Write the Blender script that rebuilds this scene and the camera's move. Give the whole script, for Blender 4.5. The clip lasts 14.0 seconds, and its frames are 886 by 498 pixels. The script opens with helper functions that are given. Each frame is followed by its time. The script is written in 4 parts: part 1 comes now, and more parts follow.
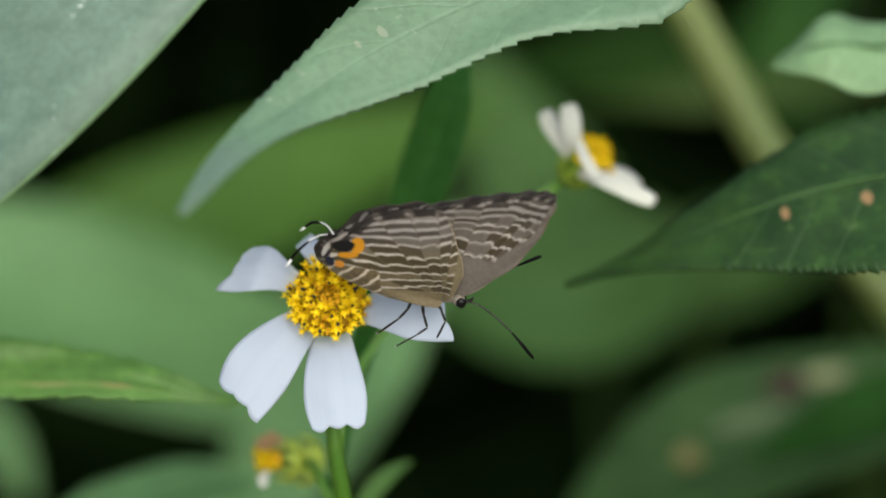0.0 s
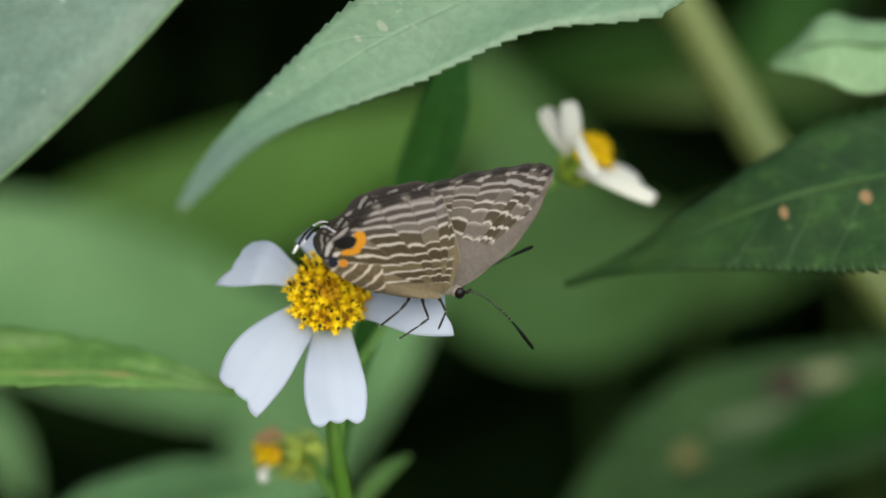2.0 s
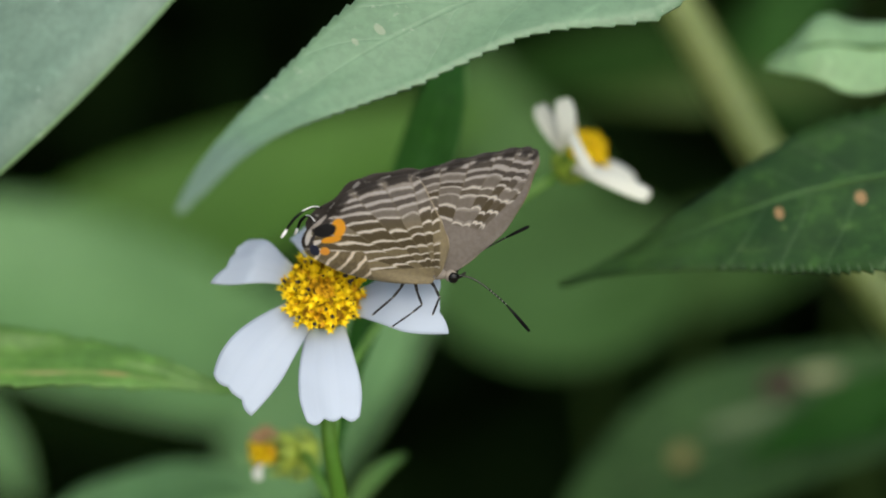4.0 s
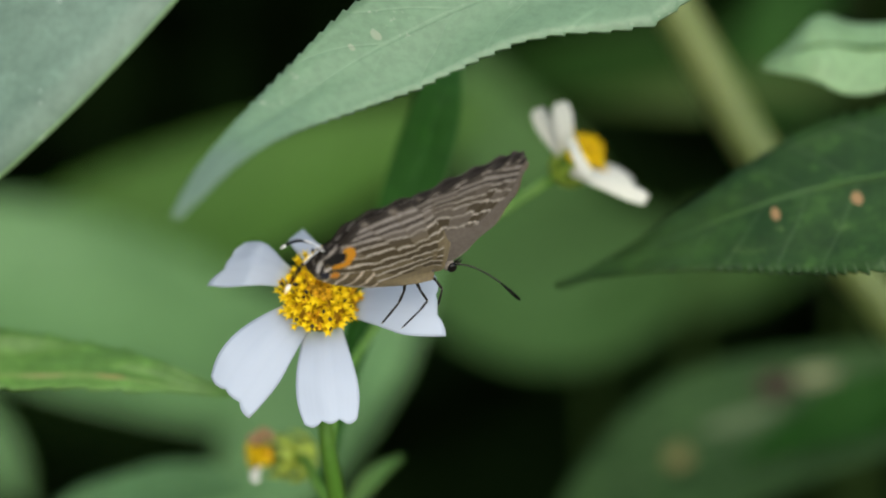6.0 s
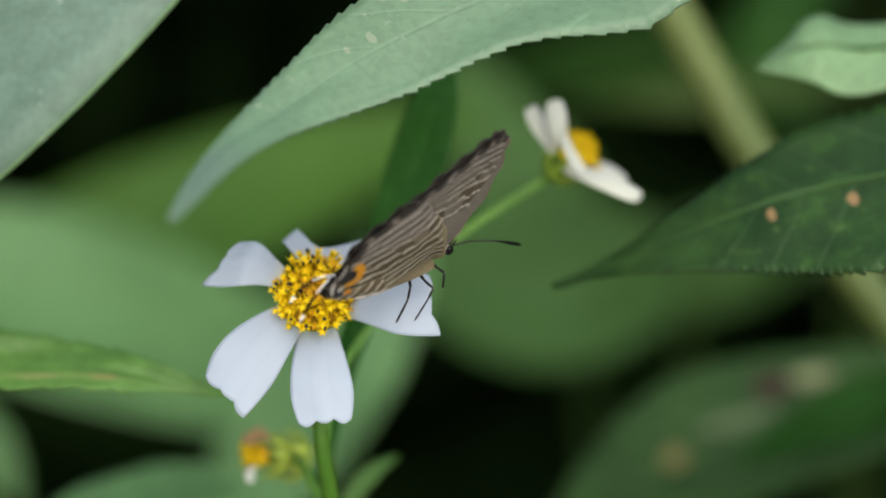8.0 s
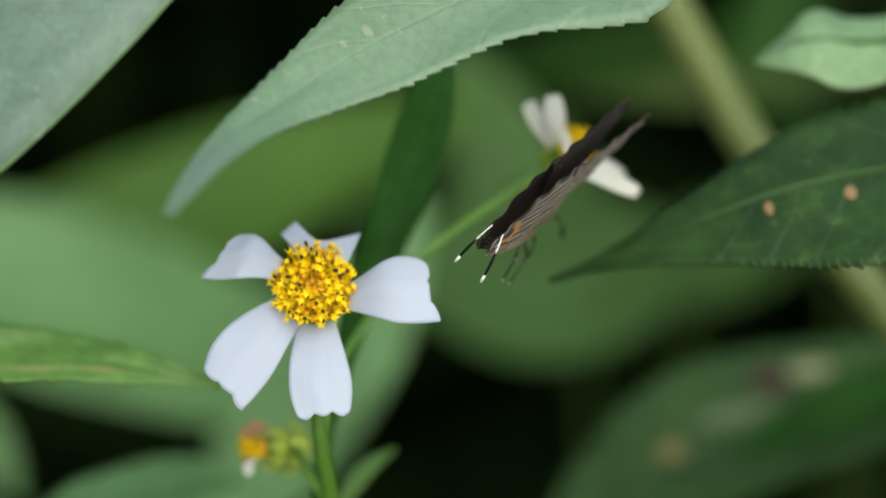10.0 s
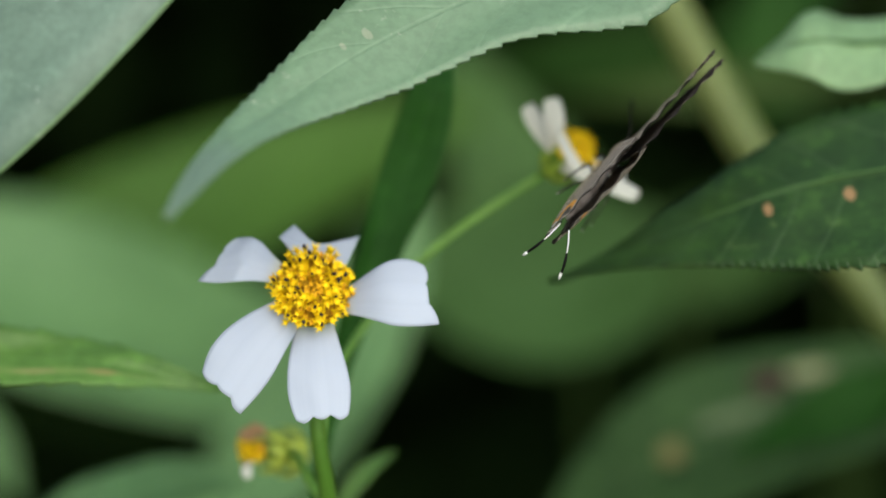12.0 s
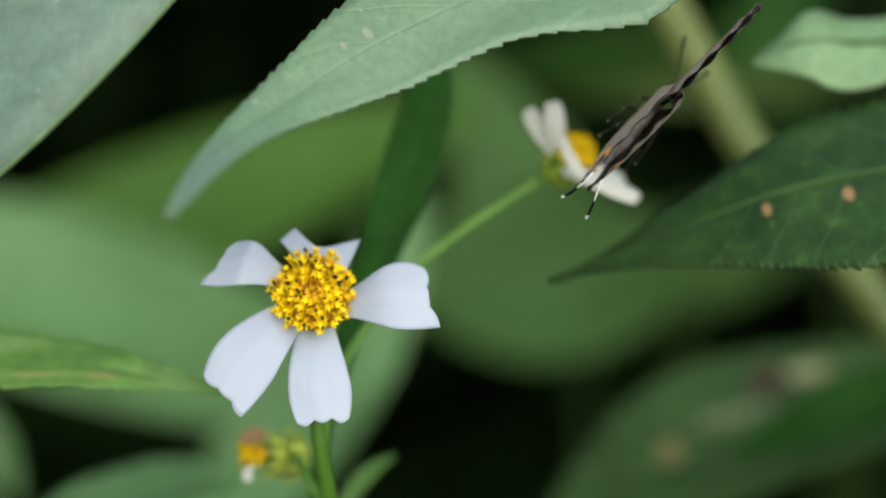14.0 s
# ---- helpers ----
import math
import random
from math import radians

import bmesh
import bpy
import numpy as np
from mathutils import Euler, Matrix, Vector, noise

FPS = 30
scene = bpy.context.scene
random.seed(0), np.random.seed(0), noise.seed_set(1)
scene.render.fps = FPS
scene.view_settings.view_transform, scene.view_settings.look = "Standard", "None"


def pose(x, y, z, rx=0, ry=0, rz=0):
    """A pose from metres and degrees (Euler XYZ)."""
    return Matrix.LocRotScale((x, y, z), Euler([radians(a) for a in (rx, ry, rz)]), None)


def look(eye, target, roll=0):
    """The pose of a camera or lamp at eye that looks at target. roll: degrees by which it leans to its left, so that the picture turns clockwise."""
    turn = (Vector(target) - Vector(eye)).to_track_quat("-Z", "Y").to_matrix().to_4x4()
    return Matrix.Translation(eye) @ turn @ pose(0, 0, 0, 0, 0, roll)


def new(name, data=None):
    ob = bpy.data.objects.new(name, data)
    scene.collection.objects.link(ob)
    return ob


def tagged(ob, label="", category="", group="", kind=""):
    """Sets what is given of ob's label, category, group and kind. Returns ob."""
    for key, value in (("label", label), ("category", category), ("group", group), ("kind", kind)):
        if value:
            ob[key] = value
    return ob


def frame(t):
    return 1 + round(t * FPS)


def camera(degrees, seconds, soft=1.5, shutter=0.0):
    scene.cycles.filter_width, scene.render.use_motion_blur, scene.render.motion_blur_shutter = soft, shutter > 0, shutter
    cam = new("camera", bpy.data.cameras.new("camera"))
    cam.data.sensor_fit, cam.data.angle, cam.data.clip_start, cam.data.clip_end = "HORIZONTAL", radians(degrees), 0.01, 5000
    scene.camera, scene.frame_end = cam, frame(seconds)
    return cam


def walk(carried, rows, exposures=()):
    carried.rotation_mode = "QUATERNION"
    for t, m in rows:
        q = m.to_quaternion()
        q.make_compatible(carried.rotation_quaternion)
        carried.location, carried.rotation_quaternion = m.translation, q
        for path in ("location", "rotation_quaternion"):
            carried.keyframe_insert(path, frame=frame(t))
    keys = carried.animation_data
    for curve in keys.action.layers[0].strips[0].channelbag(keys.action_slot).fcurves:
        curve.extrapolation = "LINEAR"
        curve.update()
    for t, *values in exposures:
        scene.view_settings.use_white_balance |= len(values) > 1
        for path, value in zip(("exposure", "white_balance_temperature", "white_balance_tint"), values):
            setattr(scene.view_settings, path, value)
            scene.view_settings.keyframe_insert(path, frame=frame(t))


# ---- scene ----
# The stand of plants is laid out in a tilted frame, in millimetres: right, up, away,
# with its origin at the open flower's height, half a metre over the ground.
MM = 0.001
TILT = radians(25)
ORIGIN = Vector((0, 0, 0.55))
RIGHT = Vector((1, 0, 0))
UP = Vector((0, math.sin(TILT), math.cos(TILT)))
AWAY = Vector((0, math.cos(TILT), -math.sin(TILT)))
REACH = 0.40722


def at(u, v, w):
    return ORIGIN + (RIGHT * u + UP * v + AWAY * w) * MM


def shift(u, v, w=0.0):
    return (RIGHT * u + UP * v + AWAY * w) * MM


# ---- camera ----
EYE = ORIGIN - AWAY * REACH
cam = camera(14, 14.0, soft=1.9)
cam.data.dof.use_dof = True
cam.data.dof.focus_distance = REACH - 0.0015
cam.data.dof.aperture_fstop = 7.8
walk(cam, [(t, look(EYE, at(u, v, 0))) for t, u, v in [(0, 0.00, 0.00), (0.5, 0.13, 0.00), (1, 0.19, 0.00), (1.5, 0.00, 0.00), (2, 0.13, -0.06), (2.5, 0.26, -0.06), (3, 0.51, 0.00), (5.5, 0.83, 0.06), (6, 1.08, 0.13), (6.5, 1.15, 0.06), (7, 1.34, 0.19), (7.5, 1.34, 0.13), (8, 1.53, 0.22), (10.5, 1.79, -0.57), (11, 1.79, -0.57), (11.5, 1.72, -0.57), (12, 1.91, -0.32), (12.5, 2.07, -0.29), (13, 1.98, -0.16), (13.5, 2.10, -0.29), (14, 2.04, -0.32)]],
     exposures=[(0.0, 0.34), (14.0, 0.34)])

# ---- light ----
world = bpy.data.worlds.new("sky")
scene.world = world
world.use_nodes = True
wn = world.node_tree.nodes
sky = wn.new("ShaderNodeTexSky")
sky.sky_type = 'NISHITA'
sky.sun_disc = False
sky.sun_elevation = radians(52)
sky.sun_rotation = radians(165)
sky.air_density = 1.5
sky.dust_density = 3.0
wn["Background"].inputs["Strength"].default_value = 0.15
world.node_tree.links.new(sky.outputs[0], wn["Background"].inputs["Color"])

sun_data = bpy.data.lights.new("sun", 'SUN')
sun_data.energy = 3.0
sun_data.angle = radians(90)
sun_data.color = (1.0, 0.98, 0.87)
sun = new("sun", sun_data)
sun.matrix_world = look((0.24, -0.9, 1.64), (0, 0, 0.45))


# ---- materials ----
class Net:
    """A small helper to write node materials."""

    def __init__(self, name):
        self.mat = bpy.data.materials.new(name)
        self.mat.use_nodes = True
        self.tree = self.mat.node_tree
        self.bsdf = self.tree.nodes["Principled BSDF"]
        self.out = self.tree.nodes["Material Output"]

    def node(self, kind, **sets):
        n = self.tree.nodes.new(kind)
        for k, v in sets.items():
            n.inputs[k].default_value = v
        return n

    def link(self, a, b):
        self.tree.links.new(a, b)

    def put(self, value, socket):
        if hasattr(value, "is_linked"):
            self.link(value, socket)
        else:
            socket.default_value = value

    def math(self, op, a, b=0.0, c=0.0, clamp=False):
        n = self.tree.nodes.new("ShaderNodeMath")
        n.operation, n.use_clamp = op, clamp
        for i, v in enumerate((a, b, c)):
            self.put(v, n.inputs[i])
        return n.outputs[0]

    def step(self, x, lo, hi, a=0.0, b=1.0):
        n = self.tree.nodes.new("ShaderNodeMapRange")
        n.interpolation_type = 'SMOOTHSTEP'
        for i, v in enumerate((x, lo, hi, a, b)):
            self.put(v, n.inputs[i])
        return n.outputs[0]

    def mix(self, f, a, b):
        n = self.tree.nodes.new("ShaderNodeMix")
        n.data_type = 'RGBA'
        self.put(f, n.inputs[0])
        for v, s in ((a, n.inputs[6]), (b, n.inputs[7])):
            self.put((*v, 1.0) if isinstance(v, tuple) and len(v) == 3 else v, s)
        return n.outputs[2]

    def coords(self, which="Object"):
        return self.tree.nodes.new("ShaderNodeTexCoord").outputs[which]

    def split(self, v):
        n = self.tree.nodes.new("ShaderNodeSeparateXYZ")
        self.link(v, n.inputs[0])
        return n.outputs

    def noise(self, scale, detail=3.0, vector=None, rough=0.5, color=False):
        n = self.node("ShaderNodeTexNoise", Scale=scale, Detail=detail, Roughness=rough)
        self.link(vector if vector is not None else self.coords(), n.inputs["Vector"])
        return n.outputs[1 if color else 0]

    def bump(self, height, strength, distance):
        n = self.node("ShaderNodeBump", Strength=strength, Distance=distance)
        self.link(height, n.inputs["Height"])
        self.link(n.outputs[0], self.bsdf.inputs["Normal"])
        return n.outputs[0]

    def finish(self, color, rough, thin=0.0, thin_tint=(1, 1, 1), spec=0.5):
        self.put((*color, 1.0) if isinstance(color, tuple) else color, self.bsdf.inputs["Base Color"])
        self.put(rough, self.bsdf.inputs["Roughness"])
        self.bsdf.inputs["Specular IOR Level"].default_value = spec
        if thin:
            t = self.tree.nodes.new("ShaderNodeBsdfTranslucent")
            self.link(self.mix(1.0, (0, 0, 0), self.tinted(color, thin_tint)), t.inputs[0])
            m = self.node("ShaderNodeMixShader", Fac=thin)
            self.link(self.bsdf.outputs[0], m.inputs[1])
            self.link(t.outputs[0], m.inputs[2])
            self.link(m.outputs[0], self.out.inputs[0])
        return self.mat

    def tinted(self, color, tint):
        n = self.tree.nodes.new("ShaderNodeMix")
        n.data_type, n.blend_type = 'RGBA', 'MULTIPLY'
        n.inputs[0].default_value = 1.0
        self.put((*color, 1.0) if isinstance(color, tuple) else color, n.inputs[6])
        n.inputs[7].default_value = (*tint, 1.0)
        return n.outputs[2]


def leaf_material(name, deep, pale, rough=0.45, veins=9.0, vein_tone=0.35, specks=0.0, speck_color=(0.5, 0.5, 0.42), thin=0.22, spec=0.5, blots=(), blot_color=(0.42, 0.24, 0.07), rim=0.0, mottle=1.0):
    n = Net(name)
    uv = n.split(n.coords("UV"))
    side = n.math('ABSOLUTE', n.math('MULTIPLY_ADD', uv[0], 2.0, -1.0))
    along = uv[1]
    wob = n.noise(120.0, 2.0)
    # side veins that run forward from the midrib
    ph = n.math('MULTIPLY', n.math('ADD', n.math('SUBTRACT', along, n.math('MULTIPLY', side, 0.13)), n.math('MULTIPLY', wob, 0.025)), veins)
    tri = n.math('ABSOLUTE', n.math('SUBTRACT', n.math('FRACT', ph), 0.5))
    lateral = n.step(tri, 0.0, 0.06, 1.0, 0.0)
    rib = n.step(side, 0.015, 0.05, 1.0, 0.0)
    vein = n.math('MAXIMUM', n.math('MULTIPLY', lateral, 0.6), rib)
    big = n.noise(45.0, 4.0)
    fine = n.noise(900.0, 3.0)
    cells = n.node("ShaderNodeTexVoronoi", Scale=1100.0)
    n.link(n.coords(), cells.inputs["Vector"])
    col = n.mix(n.step(big, 0.3, 0.7), deep, pale)
    col = n.mix(n.math('MULTIPLY', n.step(fine, 0.35, 0.7), 0.3), col, tuple(0.55 * a for a in deep))
    mott = n.noise(260.0, 5.0, rough=0.65)
    col = n.mix(n.step(mott, 0.5, 0.78, 0.0, 0.55 * mottle), col, tuple(1.6 * a for a in pale))
    col = n.mix(n.step(mott, 0.5, 0.25, 0.0, 0.5 * mottle), col, tuple(0.6 * a for a in deep))
    col = n.mix(n.math('MULTIPLY', vein, vein_tone), col, tuple(min(1.0, 1.5 * a + 0.03) for a in pale))
    if specks:
        dust = n.step(n.noise(520.0, 5.0, rough=0.75), 0.59, 0.66)
        dust = n.math('MULTIPLY', dust, n.step(n.noise(70.0, 3.0), 0.48, 0.66))
        col = n.mix(n.math('MULTIPLY', dust, specks), col, speck_color)
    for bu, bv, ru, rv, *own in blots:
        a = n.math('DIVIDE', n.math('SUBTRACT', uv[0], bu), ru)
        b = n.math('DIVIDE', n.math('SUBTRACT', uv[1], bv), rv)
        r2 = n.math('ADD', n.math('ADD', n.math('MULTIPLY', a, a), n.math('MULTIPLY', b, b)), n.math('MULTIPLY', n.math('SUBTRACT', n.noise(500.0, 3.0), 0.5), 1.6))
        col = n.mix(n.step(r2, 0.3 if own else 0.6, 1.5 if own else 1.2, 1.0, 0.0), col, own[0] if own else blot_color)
    if rim:
        col = n.mix(n.step(side, 0.988, 0.996, 0.0, rim), col, (0.2, 0.36, 0.1))
    height = n.math('ADD', n.math('MULTIPLY', vein, -0.6), n.math('MULTIPLY', cells.outputs[0], 0.35))
    n.bump(height, 0.35, 0.0003)
    r = n.math('ADD', rough - 0.08, n.math('MULTIPLY', fine, 0.18))
    return n.finish(col, r, thin, (0.8, 1.15, 0.45), spec)


def plain_material(name, a, b, scale, rough=0.5, bump=0.3, thin=0.0, tint=(1, 1, 1), spec=0.5):
    n = Net(name)
    big, fine = n.noise(scale, 3.0), n.noise(scale * 9.0, 3.0)
    col = n.mix(n.step(big, 0.3, 0.7), a, b)
    col = n.mix(n.math('MULTIPLY', n.step(fine, 0.4, 0.75), 0.3), col, tuple(0.6 * c for c in a))
    n.bump(fine, bump, 0.3 / scale / 9.0)
    return n.finish(col, rough, thin, tint, spec)


def petal_material(name, white, shade):
    n = Net(name)
    uv = n.split(n.coords("UV"))
    wob = n.noise(300.0, 2.0)
    lines = n.math('SINE', n.math('MULTIPLY', n.math('ADD', uv[0], n.math('MULTIPLY', wob, 0.02)), 75.0))
    groove = n.step(n.math('ABSOLUTE', n.math('SUBTRACT', n.math('ABSOLUTE', n.math('SUBTRACT', uv[0], 0.5)), 0.17)), 0.0, 0.09, 1.0, 0.0)
    col = n.mix(n.math('MULTIPLY', n.step(lines, 0.2, 1.0), 0.05), white, shade)
    col = n.mix(n.math('MULTIPLY', groove, 0.16), col, shade)
    col = n.mix(n.step(uv[1], 0.0, 0.22, 0.45, 0.0), col, (0.72, 0.72, 0.5))
    h = n.math('ADD', n.math('MULTIPLY', lines, 0.07), n.math('MULTIPLY', groove, -0.8))
    n.bump(h, 0.2, 0.0001)
    return n.finish(col, 0.55, 0.3, (0.95, 0.97, 1.0), 0.3)


M_BROAD = leaf_material("dusty_leaf", (0.094, 0.16, 0.112), (0.126, 0.198, 0.146), 0.45, 7.0, 0.12, 0.95, (0.62, 0.66, 0.6), rim=0.5)
# last blot: the leaf tip's greyish sheen put into the colour
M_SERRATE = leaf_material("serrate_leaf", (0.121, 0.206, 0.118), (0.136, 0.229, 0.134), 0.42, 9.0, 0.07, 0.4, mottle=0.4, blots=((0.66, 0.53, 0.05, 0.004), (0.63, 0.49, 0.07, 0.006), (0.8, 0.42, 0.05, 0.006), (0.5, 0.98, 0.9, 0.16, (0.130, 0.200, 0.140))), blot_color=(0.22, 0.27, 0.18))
M_PALE = leaf_material("pale_leaf", (0.17, 0.29, 0.135), (0.21, 0.35, 0.17), 0.5, 6.0, 0.2, 0.3)
M_DARK = leaf_material("dark_leaf", (0.010, 0.034, 0.006), (0.022, 0.057, 0.010), 0.5, 9.0, 0.4, 0.4, (0.10, 0.15, 0.05), thin=0.1, spec=0.25, mottle=1.5, blots=((0.40, 0.577, 0.045, 0.011), (0.41, 0.39, 0.035, 0.008)), blot_color=(0.21, 0.13, 0.06))
M_LOW = leaf_material("marked_leaf", (0.022, 0.052, 0.014), (0.036, 0.08, 0.022), 0.55, 8.0, 0.3, 0.6, (0.12, 0.16, 0.05), thin=0.12, spec=0.12, blots=((0.78, 0.365, 0.09, 0.034, (0.05, 0.028, 0.022)), (0.80, 0.297, 0.06, 0.036, (0.26, 0.27, 0.14)), (0.53, 0.59, 0.08, 0.03, (0.17, 0.15, 0.055)), (0.40, 0.60, 0.07, 0.022, (0.006, 0.02, 0.004)), (0.62, 0.44, 0.05, 0.07, (0.12, 0.16, 0.08))))
# darker copy of the mid leaf green, with its shade in the colour
M_SHADE = leaf_material("mid_leaf_shade", (0.022, 0.056, 0.011), (0.033, 0.076, 0.018), 0.6, 7.0, 0.2, spec=0.1)
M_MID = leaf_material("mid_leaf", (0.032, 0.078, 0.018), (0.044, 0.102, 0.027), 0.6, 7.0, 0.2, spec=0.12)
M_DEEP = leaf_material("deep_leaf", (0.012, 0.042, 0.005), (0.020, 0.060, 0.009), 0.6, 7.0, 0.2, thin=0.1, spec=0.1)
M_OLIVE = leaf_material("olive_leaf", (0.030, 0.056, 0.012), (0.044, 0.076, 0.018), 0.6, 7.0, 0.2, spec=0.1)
M_SIDE = leaf_material("side_leaf", (0.08, 0.2, 0.032), (0.12, 0.26, 0.05), 0.5, 8.0, 0.25, 0.5, (0.2, 0.25, 0.08), blots=((0.76, 0.5, 0.07, 0.3, (0.17, 0.28, 0.07)), (0.74, 0.62, 0.06, 0.05, (0.28, 0.27, 0.09)), (0.76, 0.42, 0.05, 0.06, (0.25, 0.28, 0.1))))
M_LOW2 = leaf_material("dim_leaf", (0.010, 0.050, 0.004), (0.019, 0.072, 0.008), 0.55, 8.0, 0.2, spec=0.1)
M_FRESH = leaf_material("fresh_back_leaf", (0.060, 0.140, 0.036), (0.084, 0.182, 0.052), 0.55, 7.0, 0.2, spec=0.15)
M_BACK = leaf_material("back_leaf", (0.040, 0.102, 0.013), (0.058, 0.137, 0.02), 0.55, 7.0, 0.2, spec=0.15)
M_BACKPALE = leaf_material("pale_back_leaf", (0.092, 0.198, 0.068), (0.12, 0.245, 0.09), 0.5, 7.0, 0.2, spec=0.35)
M_BLADE = leaf_material("blade_leaf", (0.010, 0.055, 0.005), (0.018, 0.08, 0.008), 0.6, 6.0, 0.3, thin=0.12, spec=0.12)
M_BRIGHT = leaf_material("young_leaf", (0.05, 0.125, 0.018), (0.075, 0.17, 0.03), 0.45, 9.0, 0.25)
M_BRACT = leaf_material("bract_green", (0.22, 0.34, 0.03), (0.33, 0.45, 0.05), 0.5, 4.0, 0.2)
M_CUP = leaf_material("cup_green", (0.32, 0.43, 0.04), (0.46, 0.55, 0.08), 0.5, 4.0, 0.2)
M_STEM = plain_material("green_stem", (0.048, 0.125, 0.012), (0.078, 0.17, 0.02), 150.0, 0.5, 0.3, spec=0.2)
M_RIB = plain_material("leaf_rib", (0.032, 0.085, 0.018), (0.048, 0.11, 0.026), 150.0, 0.5, 0.2, spec=0.2)
M_TWIG = plain_material("fresh_stem", (0.075, 0.19, 0.018), (0.11, 0.25, 0.03), 150.0, 0.45, 0.3)
# dim copy of the stem green; shade behind the flowers is in its colour
M_DIMSTEM = plain_material("shade_dark_stem", (0.018, 0.04, 0.008), (0.03, 0.06, 0.013), 150.0, 0.5, 0.3, spec=0.15)
M_STALK = plain_material("pale_stalk", (0.088, 0.127, 0.026), (0.125, 0.163, 0.042), 60.0, 0.5, 0.3)
M_PETAL = petal_material("petal", (0.42, 0.476, 0.568), (0.36, 0.414, 0.506))
M_CREAM = petal_material("cream_petal", (0.66, 0.67, 0.6), (0.56, 0.56, 0.46))
M_WITHER = plain_material("withered_petal", (0.24, 0.13, 0.05), (0.36, 0.24, 0.11), 500.0, 0.7, 0.3, 0.1)
M_FLORET = plain_material("floret_yellow", (0.76, 0.51, 0.004), (0.88, 0.66, 0.008), 800.0, 0.6, 0.2, 0.15, (1, 0.9, 0.5), spec=0.2)
M_FLORET2 = plain_material("floret_orange", (0.48, 0.23, 0.004), (0.66, 0.38, 0.006), 800.0, 0.6, 0.2, spec=0.2)
# browned so that shade between the florets comes from the colour
M_CUSHION = plain_material("shade_brown_cushion", (0.20, 0.10, 0.004), (0.34, 0.19, 0.008), 900.0, 0.8, 0.3, spec=0.1)
M_ANTHER = plain_material("anther_brown", (0.016, 0.006, 0.002), (0.04, 0.014, 0.004), 900.0, 0.6, 0.2)
# earth lightened to bounce light up onto the wings
M_SOIL = plain_material("soil", (0.14, 0.12, 0.085), (0.21, 0.18, 0.13), 30.0, 0.95, 0.8, spec=0.1)


# ---- mesh helpers ----
def finish_mesh(name, bm, material, smooth=True):
    me = bpy.data.meshes.new(name)
    bm.normal_update()
    bm.to_mesh(me)
    bm.free()
    for p in me.polygons:
        p.use_smooth = smooth
    for m in (material if isinstance(material, (list, tuple)) else [material]):
        me.materials.append(m)
    return me


def part(name, bm, material, parent, label="", thick=0.0):
    """Links a bmesh in world places as one mesh under its thing or part."""
    me = finish_mesh(name, bm, material)
    ob = new(name, me)
    base = parent["spot"]
    ob.parent = parent
    ob["spot"] = base
    if "rooted" in parent:
        me.transform(Matrix.Translation(-Vector(base)))
        ob["rooted"] = 1
    if label:
        tagged(ob, label)
    if thick:
        s = ob.modifiers.new("thickness", 'SOLIDIFY')
        s.thickness, s.offset = thick, 0.0
    return ob


def thing(name, spot, label, category, group="", kind=""):
    e = new(name)
    e.empty_display_size = 0.01
    e.location = spot
    e["spot"] = tuple(spot)
    e["rooted"] = 1
    return tagged(e, label, category, group, kind)


def tube(bm, pts, radii, sides=8, mat=0):
    """A round tube along points, closed at both ends."""
    rings, n = [], len(pts)
    ref = Vector((0.3, 0.5, 0.8))
    for i, p in enumerate(pts):
        d = (pts[min(i + 1, n - 1)] - pts[max(i - 1, 0)]).normalized()
        a = d.cross(ref).normalized()
        b = d.cross(a)
        rings.append([bm.verts.new(p + (a * math.cos(k * 2 * math.pi / sides) + b * math.sin(k * 2 * math.pi / sides)) * radii[i]) for k in range(sides)])
    for r, q in zip(rings, rings[1:]):
        for k in range(sides):
            f = bm.faces.new((r[k], r[(k + 1) % sides], q[(k + 1) % sides], q[k]))
            f.material_index = mat
    bm.faces.new(rings[0][::-1]).material_index = mat
    bm.faces.new(rings[-1]).material_index = mat


def curve_points(ctrl, n):
    """Points on a smooth line through the given ones, without overshoot where their spacing is uneven."""
    c = [Vector(p) for p in ctrl]
    c = [c[0] * 2 - c[1], *c, c[-1] * 2 - c[-2]]
    out = []
    segs = len(c) - 3
    for k in range(n + 1):
        s = k / n * segs
        i = min(int(s), segs - 1)
        p0, p1, p2, p3 = c[i:i + 4]
        t1 = max(1e-6, (p1 - p0).length) ** 0.5
        t2 = t1 + max(1e-6, (p2 - p1).length) ** 0.5
        t3 = t2 + max(1e-6, (p3 - p2).length) ** 0.5
        t = t1 + (s - i) * (t2 - t1)
        a1 = p0.lerp(p1, t / t1)
        a2 = p1.lerp(p2, (t - t1) / (t2 - t1))
        a3 = p2.lerp(p3, (t - t2) / (t3 - t2))
        b1 = a1.lerp(a2, t / t2)
        b2 = a2.lerp(a3, (t - t1) / (t3 - t1))
        out.append(b1.lerp(b2, (t - t1) / (t2 - t1)))
    return out


